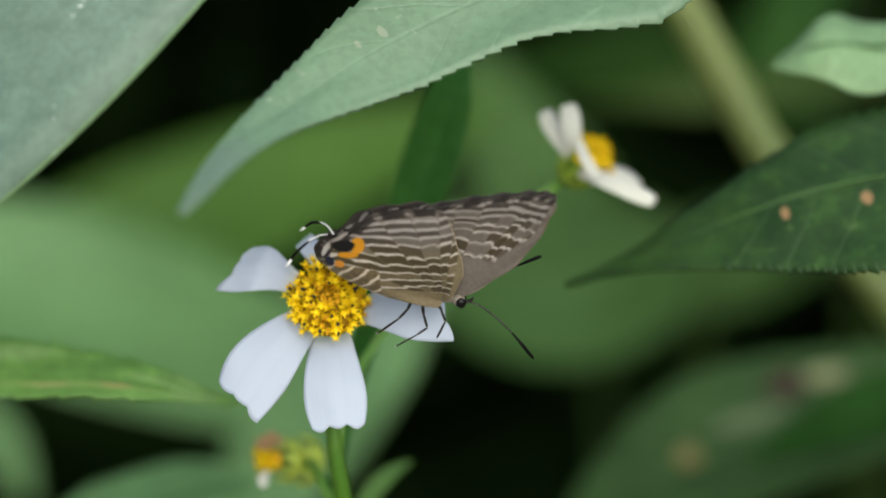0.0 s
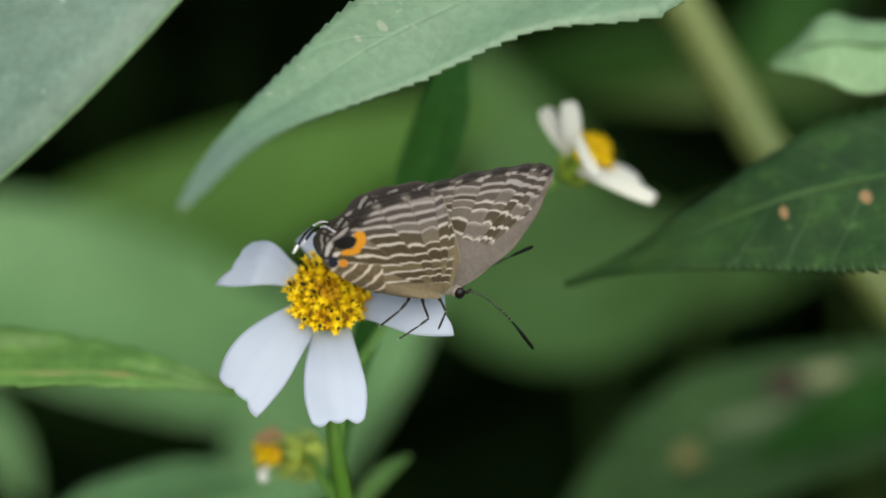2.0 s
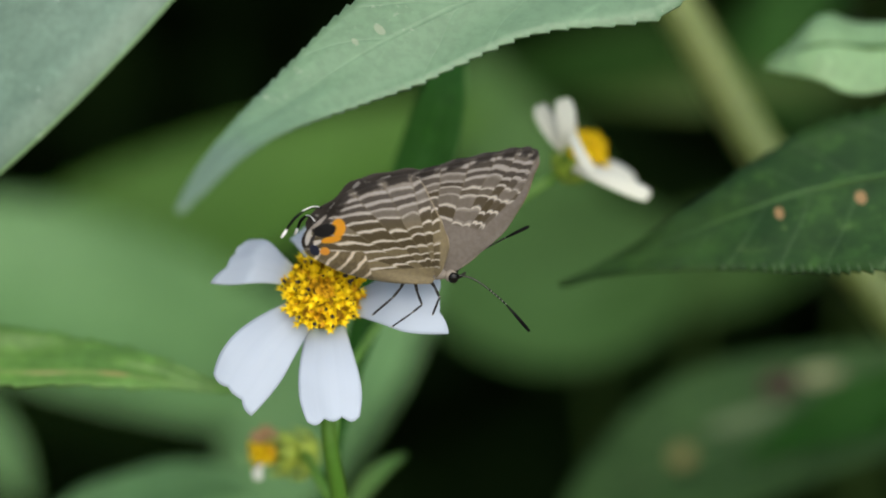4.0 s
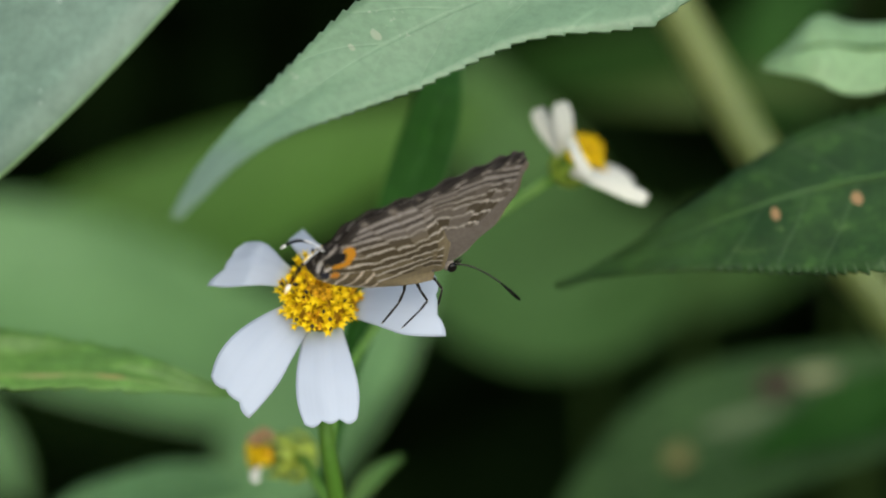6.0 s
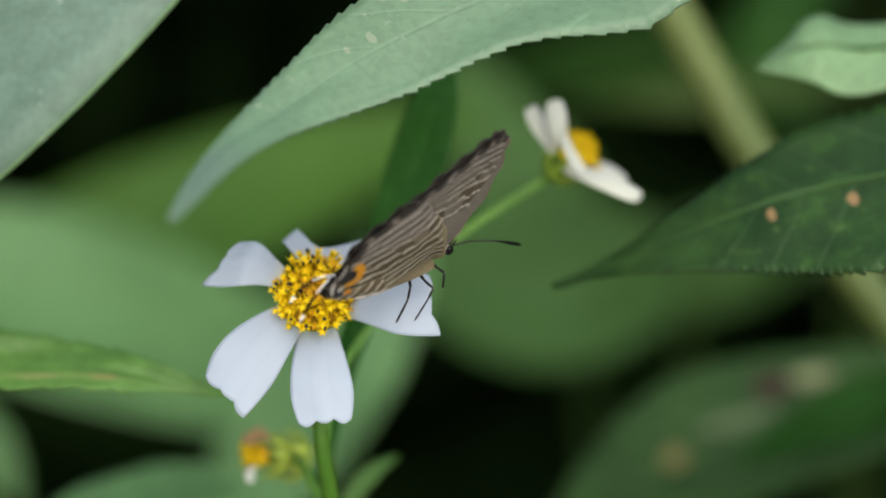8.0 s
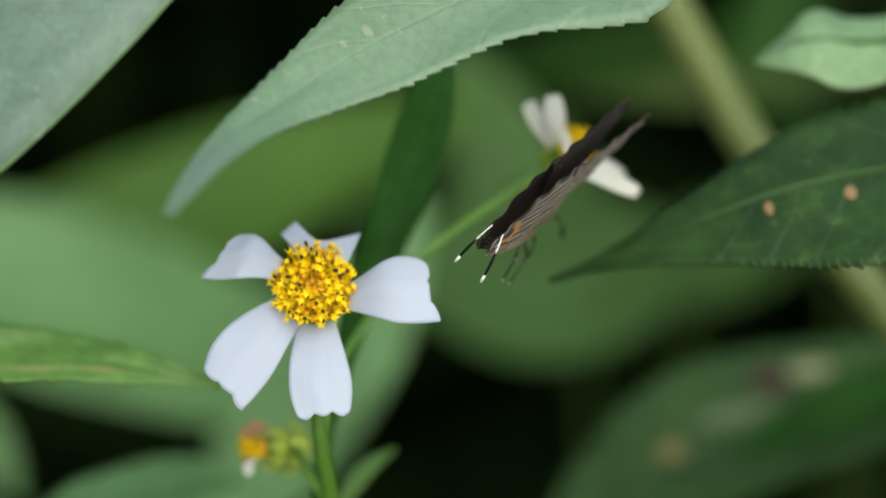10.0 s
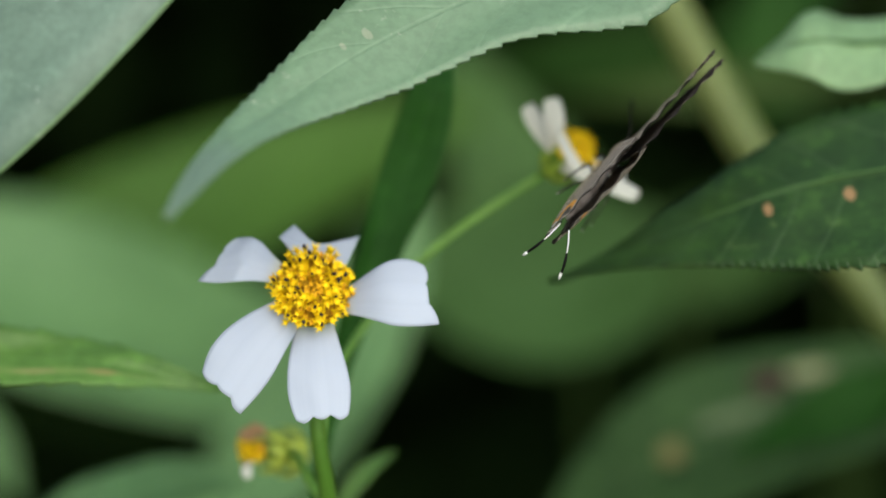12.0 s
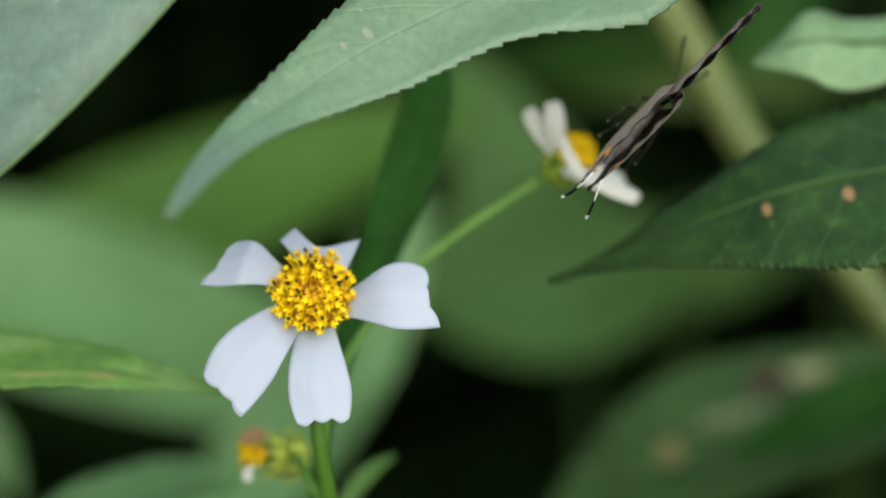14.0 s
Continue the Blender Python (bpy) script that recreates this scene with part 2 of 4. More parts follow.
def blade(spine, half, face, horns=(0.0, 0.0), fullness=(0.8, 0.75), cup=0.15, teeth=0, tooth=0.0, n=64, m=7, wave=0.0, seed=0, cut=None, one_sided=(1.0, 1.0), profile=None, neck=0.36):
    """A leaf or petal: a curved midline, a swelling width, toothed margins and a fold along the middle.
    half: half width; face: the way its upper side looks; cut: for petals, the notch depth of a blunt end."""
    bm = bmesh.new()
    uvl = bm.loops.layers.uv.new("UVMap")
    pts = curve_points(spine, n)
    rows, uvs = [], []
    rnd = random.Random(seed)
    jit = [rnd.uniform(0.6, 1.35) for _ in range(400)]
    length = sum((b - a).length for a, b in zip(pts, pts[1:]))
    for i, p in enumerate(pts):
        t = i / n
        d = (pts[min(i + 1, n)] - pts[max(i - 1, 0)]).normalized()
        side = d.cross(face).normalized()
        nrm = side.cross(d)
        a, b = fullness
        if profile:
            k = max(q for q in range(len(profile) - 1) if profile[q][0] <= t)
            p0, p1 = profile[k], profile[k + 1]
            e = (t - p0[0]) / (p1[0] - p0[0])
            w = [half * (f0 + (f1 - f0) * (e if f1 else 1 - math.sqrt(max(0.0, 1 - e * e)))) for f0, f1 in ((p0[1], p1[1]), (p0[-1], p1[-1]))]
        elif cut is None:
            w = half * max(0.0, math.sin(math.pi * t ** a)) ** b
        else:
            w = half * (neck + (1 - neck) * math.sin(min(1.0, t / 0.72) * math.pi / 2) ** 1.2) * (1 - max(0.0, (t - 0.72) / 0.28) ** 2.0 * 0.16)
        row = []
        for j in range(-m, m + 1):
            s = j / m
            ww = (w if not profile else w[0 if s < 0 else 1]) * one_sided[0 if s < 0 else 1]
            if teeth and abs(j) == m:
                k = t * teeth + (0.37 if j < 0 else 0)
                ww += half * tooth * jit[int(k) % 400] * (1.0 - (k % 1.0)) * min(1, 3 * max(0.0, 0.92 - t), 6 * t)
            q = p + side * s * ww + nrm * (cup * abs(s) ** 1.6 * ww)
            if wave:
                q += nrm * wave * math.sin(t * 11 + s * 1.3 + seed) * abs(s)
                q += nrm * wave * 0.8 * noise.noise(Vector((t * 4 + seed, s * 2, 0.3)))
            if cut is not None and t > 0.7:
                e = (t - 0.7) / 0.3
                q += d * e * e * length * horns[0 if s < 0 else 1] * abs(s) ** 1.4
                q += d * e * cut * length * (abs(math.sin((s * 1.5 + 0.5) * math.pi)) * 0.9 - 0.9 * s * s + 0.12 * math.sin(s * 9 + seed))
            row.append(bm.verts.new(q))
        rows.append(row)
    for i in range(n):
        for j in range(2 * m):
            f = bm.faces.new((rows[i][j], rows[i][j + 1], rows[i + 1][j + 1], rows[i + 1][j]))
            for lp, (ii, jj) in zip(f.loops, ((i, j), (i, j + 1), (i + 1, j + 1), (i + 1, j))):
                lp[uvl].uv = (jj / (2 * m), ii / n)
    return bm


def ground_below(p, dx=0.0, dy=0.0):
    return Vector((p.x + dx, p.y + dy, 0.0))


VIEW = -AWAY   # towards the viewer


def leafy(name, label, spine, half, material, face=(0, 0.5, 1.0), root=(0.0, 0.05), stalk=0.0016, stalk_mat=None, wave=0.0006, rib=0.0, **kw):
    """A single-leaved shoot: a stalk from the ground and one large leaf."""
    pts = [at(*p) for p in spine]
    foot = ground_below(pts[0], *root)
    e = thing(name, foot, label, "plant")
    f = RIGHT * face[0] + UP * face[1] - AWAY * face[2]
    leaf = part("leaf", blade(pts, half * MM, f, wave=wave, **kw), material, e, thick=0.0003)
    if rib:
        bm = bmesh.new()
        line = curve_points(pts, 48)
        tube(bm, [p + f.normalized() * 0.0002 for p in line], [rib * MM * (1.0 - 0.75 * i / 48) for i in range(49)], 6)
        part("midrib", bm, M_RIB, leaf)
    bm = bmesh.new()
    mid = foot.lerp(pts[0], 0.6) + Vector((0.01, 0.015, 0))
    line = curve_points([foot - Vector((0, 0, 0.004)), mid, pts[0], pts[0].lerp(pts[1], 0.12)], 20)
    tube(bm, line, [stalk * (1.25 - 0.55 * i / 20) for i in range(21)])
    part("stalk", bm, stalk_mat or M_STEM, e)
    return e


# ---- ground ----
def build_ground():
    bm = bmesh.new()
    ring = [0, 0.1, 0.25, 0.45, 0.7, 1.0, 1.5, 2.5, 5, 12, 40, 200, 900]
    rows = []
    for r in ring[1:]:
        rows.append([bm.verts.new((r * math.cos(a), r * math.sin(a) + 0.3, 0.012 * min(1, r) * noise.noise(Vector((r * 7 * math.cos(a), r * 7 * math.sin(a), 0))))) for a in (k * math.pi / 32 for k in range(64))])
    c = bm.verts.new((0, 0.3, 0))
    for k in range(64):
        bm.faces.new((c, rows[0][k], rows[0][(k + 1) % 64]))
        for a, b in zip(rows, rows[1:]):
            bm.faces.new((a[k], b[k], b[(k + 1) % 64], a[(k + 1) % 64]))
    g = new("ground", finish_mesh("ground", bm, M_SOIL))
    return tagged(g, "bare earth under dense weeds, lightened to bounce light", "ground", kind="structure")


build_ground()

# ---- large leaves round the flowers ----
top_left_leaf = leafy("broad_leaf_shoot", "broad smooth grey-green leaf dusted with pale specks",
    [(-113.5, -17.5, 4.0), (-75.7, 18.9, -2.0), (-40.8, 53.8, -2.0), (-4.0, 92.0, 4.0)], 33, M_BROAD, face=(-0.1, 0.5, 1), root=(-0.02, 0.06), cup=0.02, wave=0.0003, fullness=(1.0, 0.45))
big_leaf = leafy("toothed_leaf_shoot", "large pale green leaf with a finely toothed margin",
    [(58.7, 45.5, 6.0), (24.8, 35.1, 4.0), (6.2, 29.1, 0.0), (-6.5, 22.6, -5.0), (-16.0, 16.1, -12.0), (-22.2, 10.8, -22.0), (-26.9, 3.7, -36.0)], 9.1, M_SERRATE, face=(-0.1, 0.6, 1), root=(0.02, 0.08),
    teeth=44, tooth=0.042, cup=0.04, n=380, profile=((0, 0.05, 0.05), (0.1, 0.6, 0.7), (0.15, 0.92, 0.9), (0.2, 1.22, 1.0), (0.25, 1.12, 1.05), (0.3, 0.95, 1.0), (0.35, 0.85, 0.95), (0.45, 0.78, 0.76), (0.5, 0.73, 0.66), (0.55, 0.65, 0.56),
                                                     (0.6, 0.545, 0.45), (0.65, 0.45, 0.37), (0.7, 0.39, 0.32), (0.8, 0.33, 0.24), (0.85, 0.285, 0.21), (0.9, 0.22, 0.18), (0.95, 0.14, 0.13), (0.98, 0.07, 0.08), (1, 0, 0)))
right_leaf = leafy("dark_leaf_shoot", "dark green toothed leaf with small tan spots",
    [(83.6, 12.5, 20.0), (70.0, 11.1, 19.0), (48.5, 7.9, 18.0), (39.0, 5.3, 19.0), (29.0, 1.4, 21.0), (14.6, -4.2, 24.5)], 10.3, M_DARK, face=(0.1, 0.8, 0.8), root=(0.03, 0.06), rib=0.26,
    teeth=46, tooth=0.07, cup=0.04, n=380, profile=((0, 0.05, 0.05), (0.15, 1.3, 0.9), (0.3, 1.66, 1.12), (0.4, 1.45, 0.98), (0.5, 1.25, 0.8), (0.55, 1.15, 0.7), (0.6, 1.05, 0.62), (0.7, 0.82, 0.48), (0.8, 0.57, 0.42), (0.85, 0.42, 0.27), (0.9, 0.26, 0.15), (0.95, 0.12, 0.06), (1, 0.0, 0.0)))
top_right_leaf = leafy("pale_leaf_shoot", "pale grey-green leaf with a drooping wavy edge",
    [(74.3, 28.0, 38.0), (53.7, 24.4, 30.0), (46.1, 24.5, 28.0), (39.7, 22.3, 30.0)], 6.4, M_PALE, face=(0.0, 0.8, 0.9), root=(0.05, 0.08), cup=-0.2, rib=0.4)
left_leaf = leafy("side_leaf_shoot", "light green toothed leaf seen nearly edge on",
    [(-70.7, -14.8, 18.0), (-57.4, -14.2, 18.0), (-46.8, -14.5, 18.0), (-38.9, -15.1, 18.0), (-31.5, -16.4, 18.0), (-24.2, -18.1, 18.0)], 4.1, M_SIDE, face=(0, 0.7, 0.8), root=(-0.02, 0.05),
    teeth=9, tooth=0.15, cup=0.1, n=160, profile=((0, 0.1, 0.1), (0.2, 0.9, 0.9), (0.4, 0.93, 0.92), (0.5, 0.9, 0.9), (0.6, 0.78, 0.9), (0.7, 0.57, 0.7), (0.8, 0.35, 0.37), (0.9, 0.17, 0.22), (0.97, 0.12, 0.14), (1, 0, 0)))
blade_leaf = leafy("blade_leaf_shoot", "narrow dark green upright leaf out of focus",
    [(-15.3, -38.4, 31.0), (-10.4, -14.0, 32.0), (-5.0, 1.2, 32.0), (-1.4, 11.5, 32.0), (1.0, 19.7, 32.0), (2.8, 26.6, 37.0)], 3.4, M_BLADE, face=(0.2, 0.1, 1), root=(0, 0.03), cup=0.2, fullness=(1.35, 0.8))
bottom_leaf = leafy("low_leaf_shoot", "broad soft green leaf low in the weeds",
    [(-63.1, -50.7, 70.0), (-44.4, -36.9, 70.0), (-34.2, -32.2, 74.0), (-24.3, -31.2, 80.0)], 7.7, M_BACKPALE, face=(0, 1, 0.6), root=(0, 0.03))

# ---- leaves behind, out of focus ----
BACK = [
    ("back_leaf_shoot", "wide pale green leaf far behind the flower", [(-111.1, 4.8, 192.0), (-59.8, -10.7, 195.0), (-25.4, -22.3, 208.0), (-13.1, -30.8, 216.0)], 20.8, (0, 0.8, 0.8), M_BACKPALE),
    ("back_leaf_shoot", "yellowish green leaf behind the toothed leaf", [(-100.9, -17.5, 216.0), (-52.5, 1.3, 220.0), (-22.1, 13.4, 224.0), (11.6, 26.1, 232.0)], 13.8, (0.2, 0.6, 1), M_BACK),
    ("back_leaf_shoot", "mid-green leaf behind the butterfly", [(27.5, -12.7, 250.0), (20.3, 3.7, 248.0), (13.1, 18.1, 248.0), (3.9, 38.0, 250.0)], 12.5, (0, 0.6, 1), M_FRESH),
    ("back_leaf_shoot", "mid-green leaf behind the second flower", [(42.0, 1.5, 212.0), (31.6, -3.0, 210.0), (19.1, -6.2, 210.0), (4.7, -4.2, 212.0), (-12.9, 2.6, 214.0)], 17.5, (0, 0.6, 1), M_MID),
    # added leaf: gives the mid-green leaf's shaded right end by its darker colour
    ("back_leaf_shoot", "darker green leaf standing for the shaded end of the mid-green one", [(74.0, 7.5, 222.0), (57.0, 0.5, 222.0), (41.0, -5.0, 220.0), (22.0, -12.0, 222.0)], 10.0, (0.1, 0.6, 1), M_SHADE),
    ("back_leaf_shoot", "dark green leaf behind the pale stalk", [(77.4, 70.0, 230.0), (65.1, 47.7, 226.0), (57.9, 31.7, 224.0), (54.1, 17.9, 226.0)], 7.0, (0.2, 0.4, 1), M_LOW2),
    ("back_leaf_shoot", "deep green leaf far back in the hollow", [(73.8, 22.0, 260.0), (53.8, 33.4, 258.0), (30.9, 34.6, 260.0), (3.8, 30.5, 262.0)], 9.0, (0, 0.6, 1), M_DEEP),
    ("back_leaf_shoot", "green leaf edge below the flower", [(-36.4, -49.8, 152.0), (-21.4, -29.0, 147.0), (-10.0, -12.9, 144.0), (-0.3, 8.8, 147.0)], 9.9, (0, 0.6, 1), M_BACKPALE),
    ("back_leaf_shoot", "dim green leaf with brown marks low behind", [(85.5, -19.1, 105.0), (60.1, -22.8, 105.0), (40.0, -28.0, 105.0), (27.1, -35.1, 105.0), (14.3, -47.1, 105.0)], 12.9, (0, 0.8, 0.8), M_LOW),
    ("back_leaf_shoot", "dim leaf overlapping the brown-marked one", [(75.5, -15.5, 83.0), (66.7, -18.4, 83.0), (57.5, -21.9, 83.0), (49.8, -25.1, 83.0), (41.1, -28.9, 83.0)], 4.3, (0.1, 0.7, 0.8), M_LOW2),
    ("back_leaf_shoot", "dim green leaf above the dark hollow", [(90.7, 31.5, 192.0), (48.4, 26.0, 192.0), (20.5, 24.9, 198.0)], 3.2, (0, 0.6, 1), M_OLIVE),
    ("back_leaf_shoot", "pale leaf low beside the toothed one", [(-100.4, -7.1, 168.0), (-82.9, -19.9, 172.0), (-72.5, -30.1, 176.0), (-66.5, -42.1, 179.0)], 5.0, (0, 0.8, 0.8), M_BACKPALE),
]
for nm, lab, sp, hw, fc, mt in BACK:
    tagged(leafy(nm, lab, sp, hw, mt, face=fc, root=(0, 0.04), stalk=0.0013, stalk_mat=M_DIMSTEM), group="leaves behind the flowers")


def build_stalk():
    e = thing("thick_stalk", ground_below(at(*(77.5, -28.9, 80.0)), 0.03, 0.08), "thick pale olive stalk slanting behind the leaves", "plant")
    bm = bmesh.new()
    line = curve_points([Vector(e["spot"]), at(*(78.0, -31.1, 86.0)), at(*(62.3, -8.4, 85.0)), at(*(44.5, 12.8, 84.0)), at(*(39.1, 22.0, 84.0)), at(*(33.7, 31.3, 83.0)), at(*(20.0, 54.3, 80.0))], 40)
    tube(bm, line, [0.0029] * 41, 10)
    part("stem", bm, M_STALK, e)
    return e


build_stalk()


# near-black green: the shade of the gaps is put into the leaf colour
M_THICKET = leaf_material("thicket_shade_leaf", (0.0035, 0.009, 0.002), (0.007, 0.016, 0.0035), 0.8, 6.0, 0.2, thin=0.02, spec=0.02)


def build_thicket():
    """Undergrowth behind the flowers: crowded leaves coloured for shade, under a closed, unseen leaf roof."""
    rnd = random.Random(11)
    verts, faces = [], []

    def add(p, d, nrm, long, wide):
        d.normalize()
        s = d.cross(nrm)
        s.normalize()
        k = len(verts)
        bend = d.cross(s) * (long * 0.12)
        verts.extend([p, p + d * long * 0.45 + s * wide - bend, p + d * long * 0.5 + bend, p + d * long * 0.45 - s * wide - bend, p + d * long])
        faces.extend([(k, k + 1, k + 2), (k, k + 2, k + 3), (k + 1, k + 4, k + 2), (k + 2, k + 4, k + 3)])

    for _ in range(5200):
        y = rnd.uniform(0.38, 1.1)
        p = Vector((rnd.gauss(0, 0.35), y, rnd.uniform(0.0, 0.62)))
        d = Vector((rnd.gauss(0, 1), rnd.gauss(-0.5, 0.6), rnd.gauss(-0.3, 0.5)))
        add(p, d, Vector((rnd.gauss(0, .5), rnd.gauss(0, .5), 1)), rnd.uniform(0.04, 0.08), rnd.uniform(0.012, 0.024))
    # unseen roof of leaves, added only to block light from above
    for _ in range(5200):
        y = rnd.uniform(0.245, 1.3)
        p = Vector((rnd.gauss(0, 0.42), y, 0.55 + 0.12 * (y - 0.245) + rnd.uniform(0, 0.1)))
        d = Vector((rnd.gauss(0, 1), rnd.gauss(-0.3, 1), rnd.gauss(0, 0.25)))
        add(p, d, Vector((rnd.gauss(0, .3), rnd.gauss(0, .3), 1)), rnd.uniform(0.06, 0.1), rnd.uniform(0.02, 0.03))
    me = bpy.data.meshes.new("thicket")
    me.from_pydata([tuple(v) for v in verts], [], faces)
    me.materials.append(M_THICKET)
    return tagged(new("thicket", me), "dense undergrowth leaves coloured near black for shade, with an unseen leaf roof", "undergrowth", kind="stuff")


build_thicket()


# ---- the flowering weed ----
def floret_mesh(lobes, material, tall, wide, anther):
    """A small tubular floret with five spread lobes; local z points out."""
    bm = bmesh.new()
    prof = [(0.0, 0.5), (0.6, 0.55), (0.85, 0.85)]
    rings = [[bm.verts.new((wide * r * math.cos(k * 2 * math.pi / lobes), wide * r * math.sin(k * 2 * math.pi / lobes), z * tall)) for k in range(lobes)] for z, r in prof]
    for a, b in zip(rings, rings[1:]):
        for k in range(lobes):
            bm.faces.new((a[k], a[(k + 1) % lobes], b[(k + 1) % lobes], b[k]))
    top = rings[-1]
    for k in range(lobes):
        am = (k + 0.5) * 2 * math.pi / lobes
        tip = bm.verts.new((wide * 1.75 * math.cos(am), wide * 1.75 * math.sin(am), tall * 1.12))
        bm.faces.new((top[k], top[(k + 1) % lobes], tip))
    c = bm.verts.new((0, 0, tall * 0.72))
    for k in range(lobes):
        bm.faces.new((top[k], c, top[(k + 1) % lobes]))
    if anther:
        tube(bm, [Vector((0, 0, tall * 0.6)), Vector((0.1 * wide, 0, tall * 1.05)), Vector((0.2 * wide, 0.1 * wide, tall * 1.22))], [wide * 0.5, wide * 0.62, wide * 0.35], 5, 1)
    return finish_mesh("floret", bm, [material, M_ANTHER])


FLORETS = [floret_mesh(5, M_FLORET, 1.55 * MM, 0.38 * MM, False), floret_mesh(5, M_FLORET, 1.5 * MM, 0.38 * MM, True),
           floret_mesh(5, M_FLORET2, 0.95 * MM, 0.33 * MM, False)]


def dome(center, axis, radius, height, material, parent, name, seed):
    """The low green cushion of a flower head, with florets standing on it as its parts."""
    bm = bmesh.new()
    q = axis.to_track_quat('Z', 'Y')
    rows = []
    for i in range(9):
        a = i / 8 * math.pi / 2
        rr, zz = radius * math.cos(a) * 0.98 + 1e-6, height * math.sin(a)
        rows.append([bm.verts.new(center + q @ Vector((rr * math.cos(k * math.pi / 12), rr * math.sin(k * math.pi / 12), zz))) for k in range(24)])
    low = [bm.verts.new(center + q @ Vector((0.5 * radius * math.cos(k * math.pi / 12), 0.5 * radius * math.sin(k * math.pi / 12), -1.3 * radius))) for k in range(24)]
    for a, b in zip([low] + rows, rows):
        for k in range(24):
            bm.faces.new((a[k], a[(k + 1) % 24], b[(k + 1) % 24], b[k])).material_index = 1 if a is low else 0
    bm.faces.new(low[::-1]).material_index = 1
    head = part(name, bm, [material, M_STEM], parent)
    rnd = random.Random(seed)
    n = 225 if radius > 4 * MM else 50
    for i in range(n):
        f = math.sqrt((i + 0.5) / n)
        ang = i * 2.39996 + rnd.uniform(-0.15, 0.15)
        a = math.acos(min(1.0, f * 0.985))
        p = Vector((radius * f * math.cos(ang), radius * f * math.sin(ang), height * math.sin(a)))
        out = Vector((p.x * 0.5, p.y * 0.5, radius * 0.75)).normalized()
        out = (out + Vector((rnd.gauss(0, .42), rnd.gauss(0, .42), 0))).normalized()
        kind = 1 if rnd.random() < 0.17 and 0.3 < f < 0.95 else (2 if radius > 4 * MM and (f < 0.3 or rnd.random() < 0.2) else 0)
        if f < 0.24 and rnd.random() < 0.6:
            continue   # a hollow of unopened buds in the middle
        ob = new("floret", FLORETS[kind])
        ob.parent = head
        k = rnd.uniform(0.6, 1.1)
        ob.matrix_basis = Matrix.Translation(center - Vector(head["spot"]) + q @ p) @ (q @ out.to_track_quat('Z', 'Y') @ Euler((0, 0, rnd.uniform(0, 6))).to_quaternion()).to_matrix().to_4x4() @ Matrix.Diagonal((k, k, k * rnd.uniform(0.8, 1.15), 1))
    return head


def bracts(center, axis, radius, head, n, long, material=M_BRACT):
    """Green bracts that cup a flower head from below."""
    q = axis.to_track_quat('Z', 'Y')
    for k in range(n):
        a = k * 2 * math.pi / n
        r = Vector((math.cos(a), math.sin(a), 0))
        spine = [center + q @ (r * radius * 0.35 - Vector((0, 0, radius * 1.25))), center + q @ (r * radius * 0.85 - Vector((0, 0, radius * 0.7))), center + q @ (r * radius * 1.0 + Vector((0, 0, long * radius)))]
        part("bract", blade(spine, radius * 0.26, q @ r, n=8, m=2, cup=0.2), material, head, thick=0.0001)


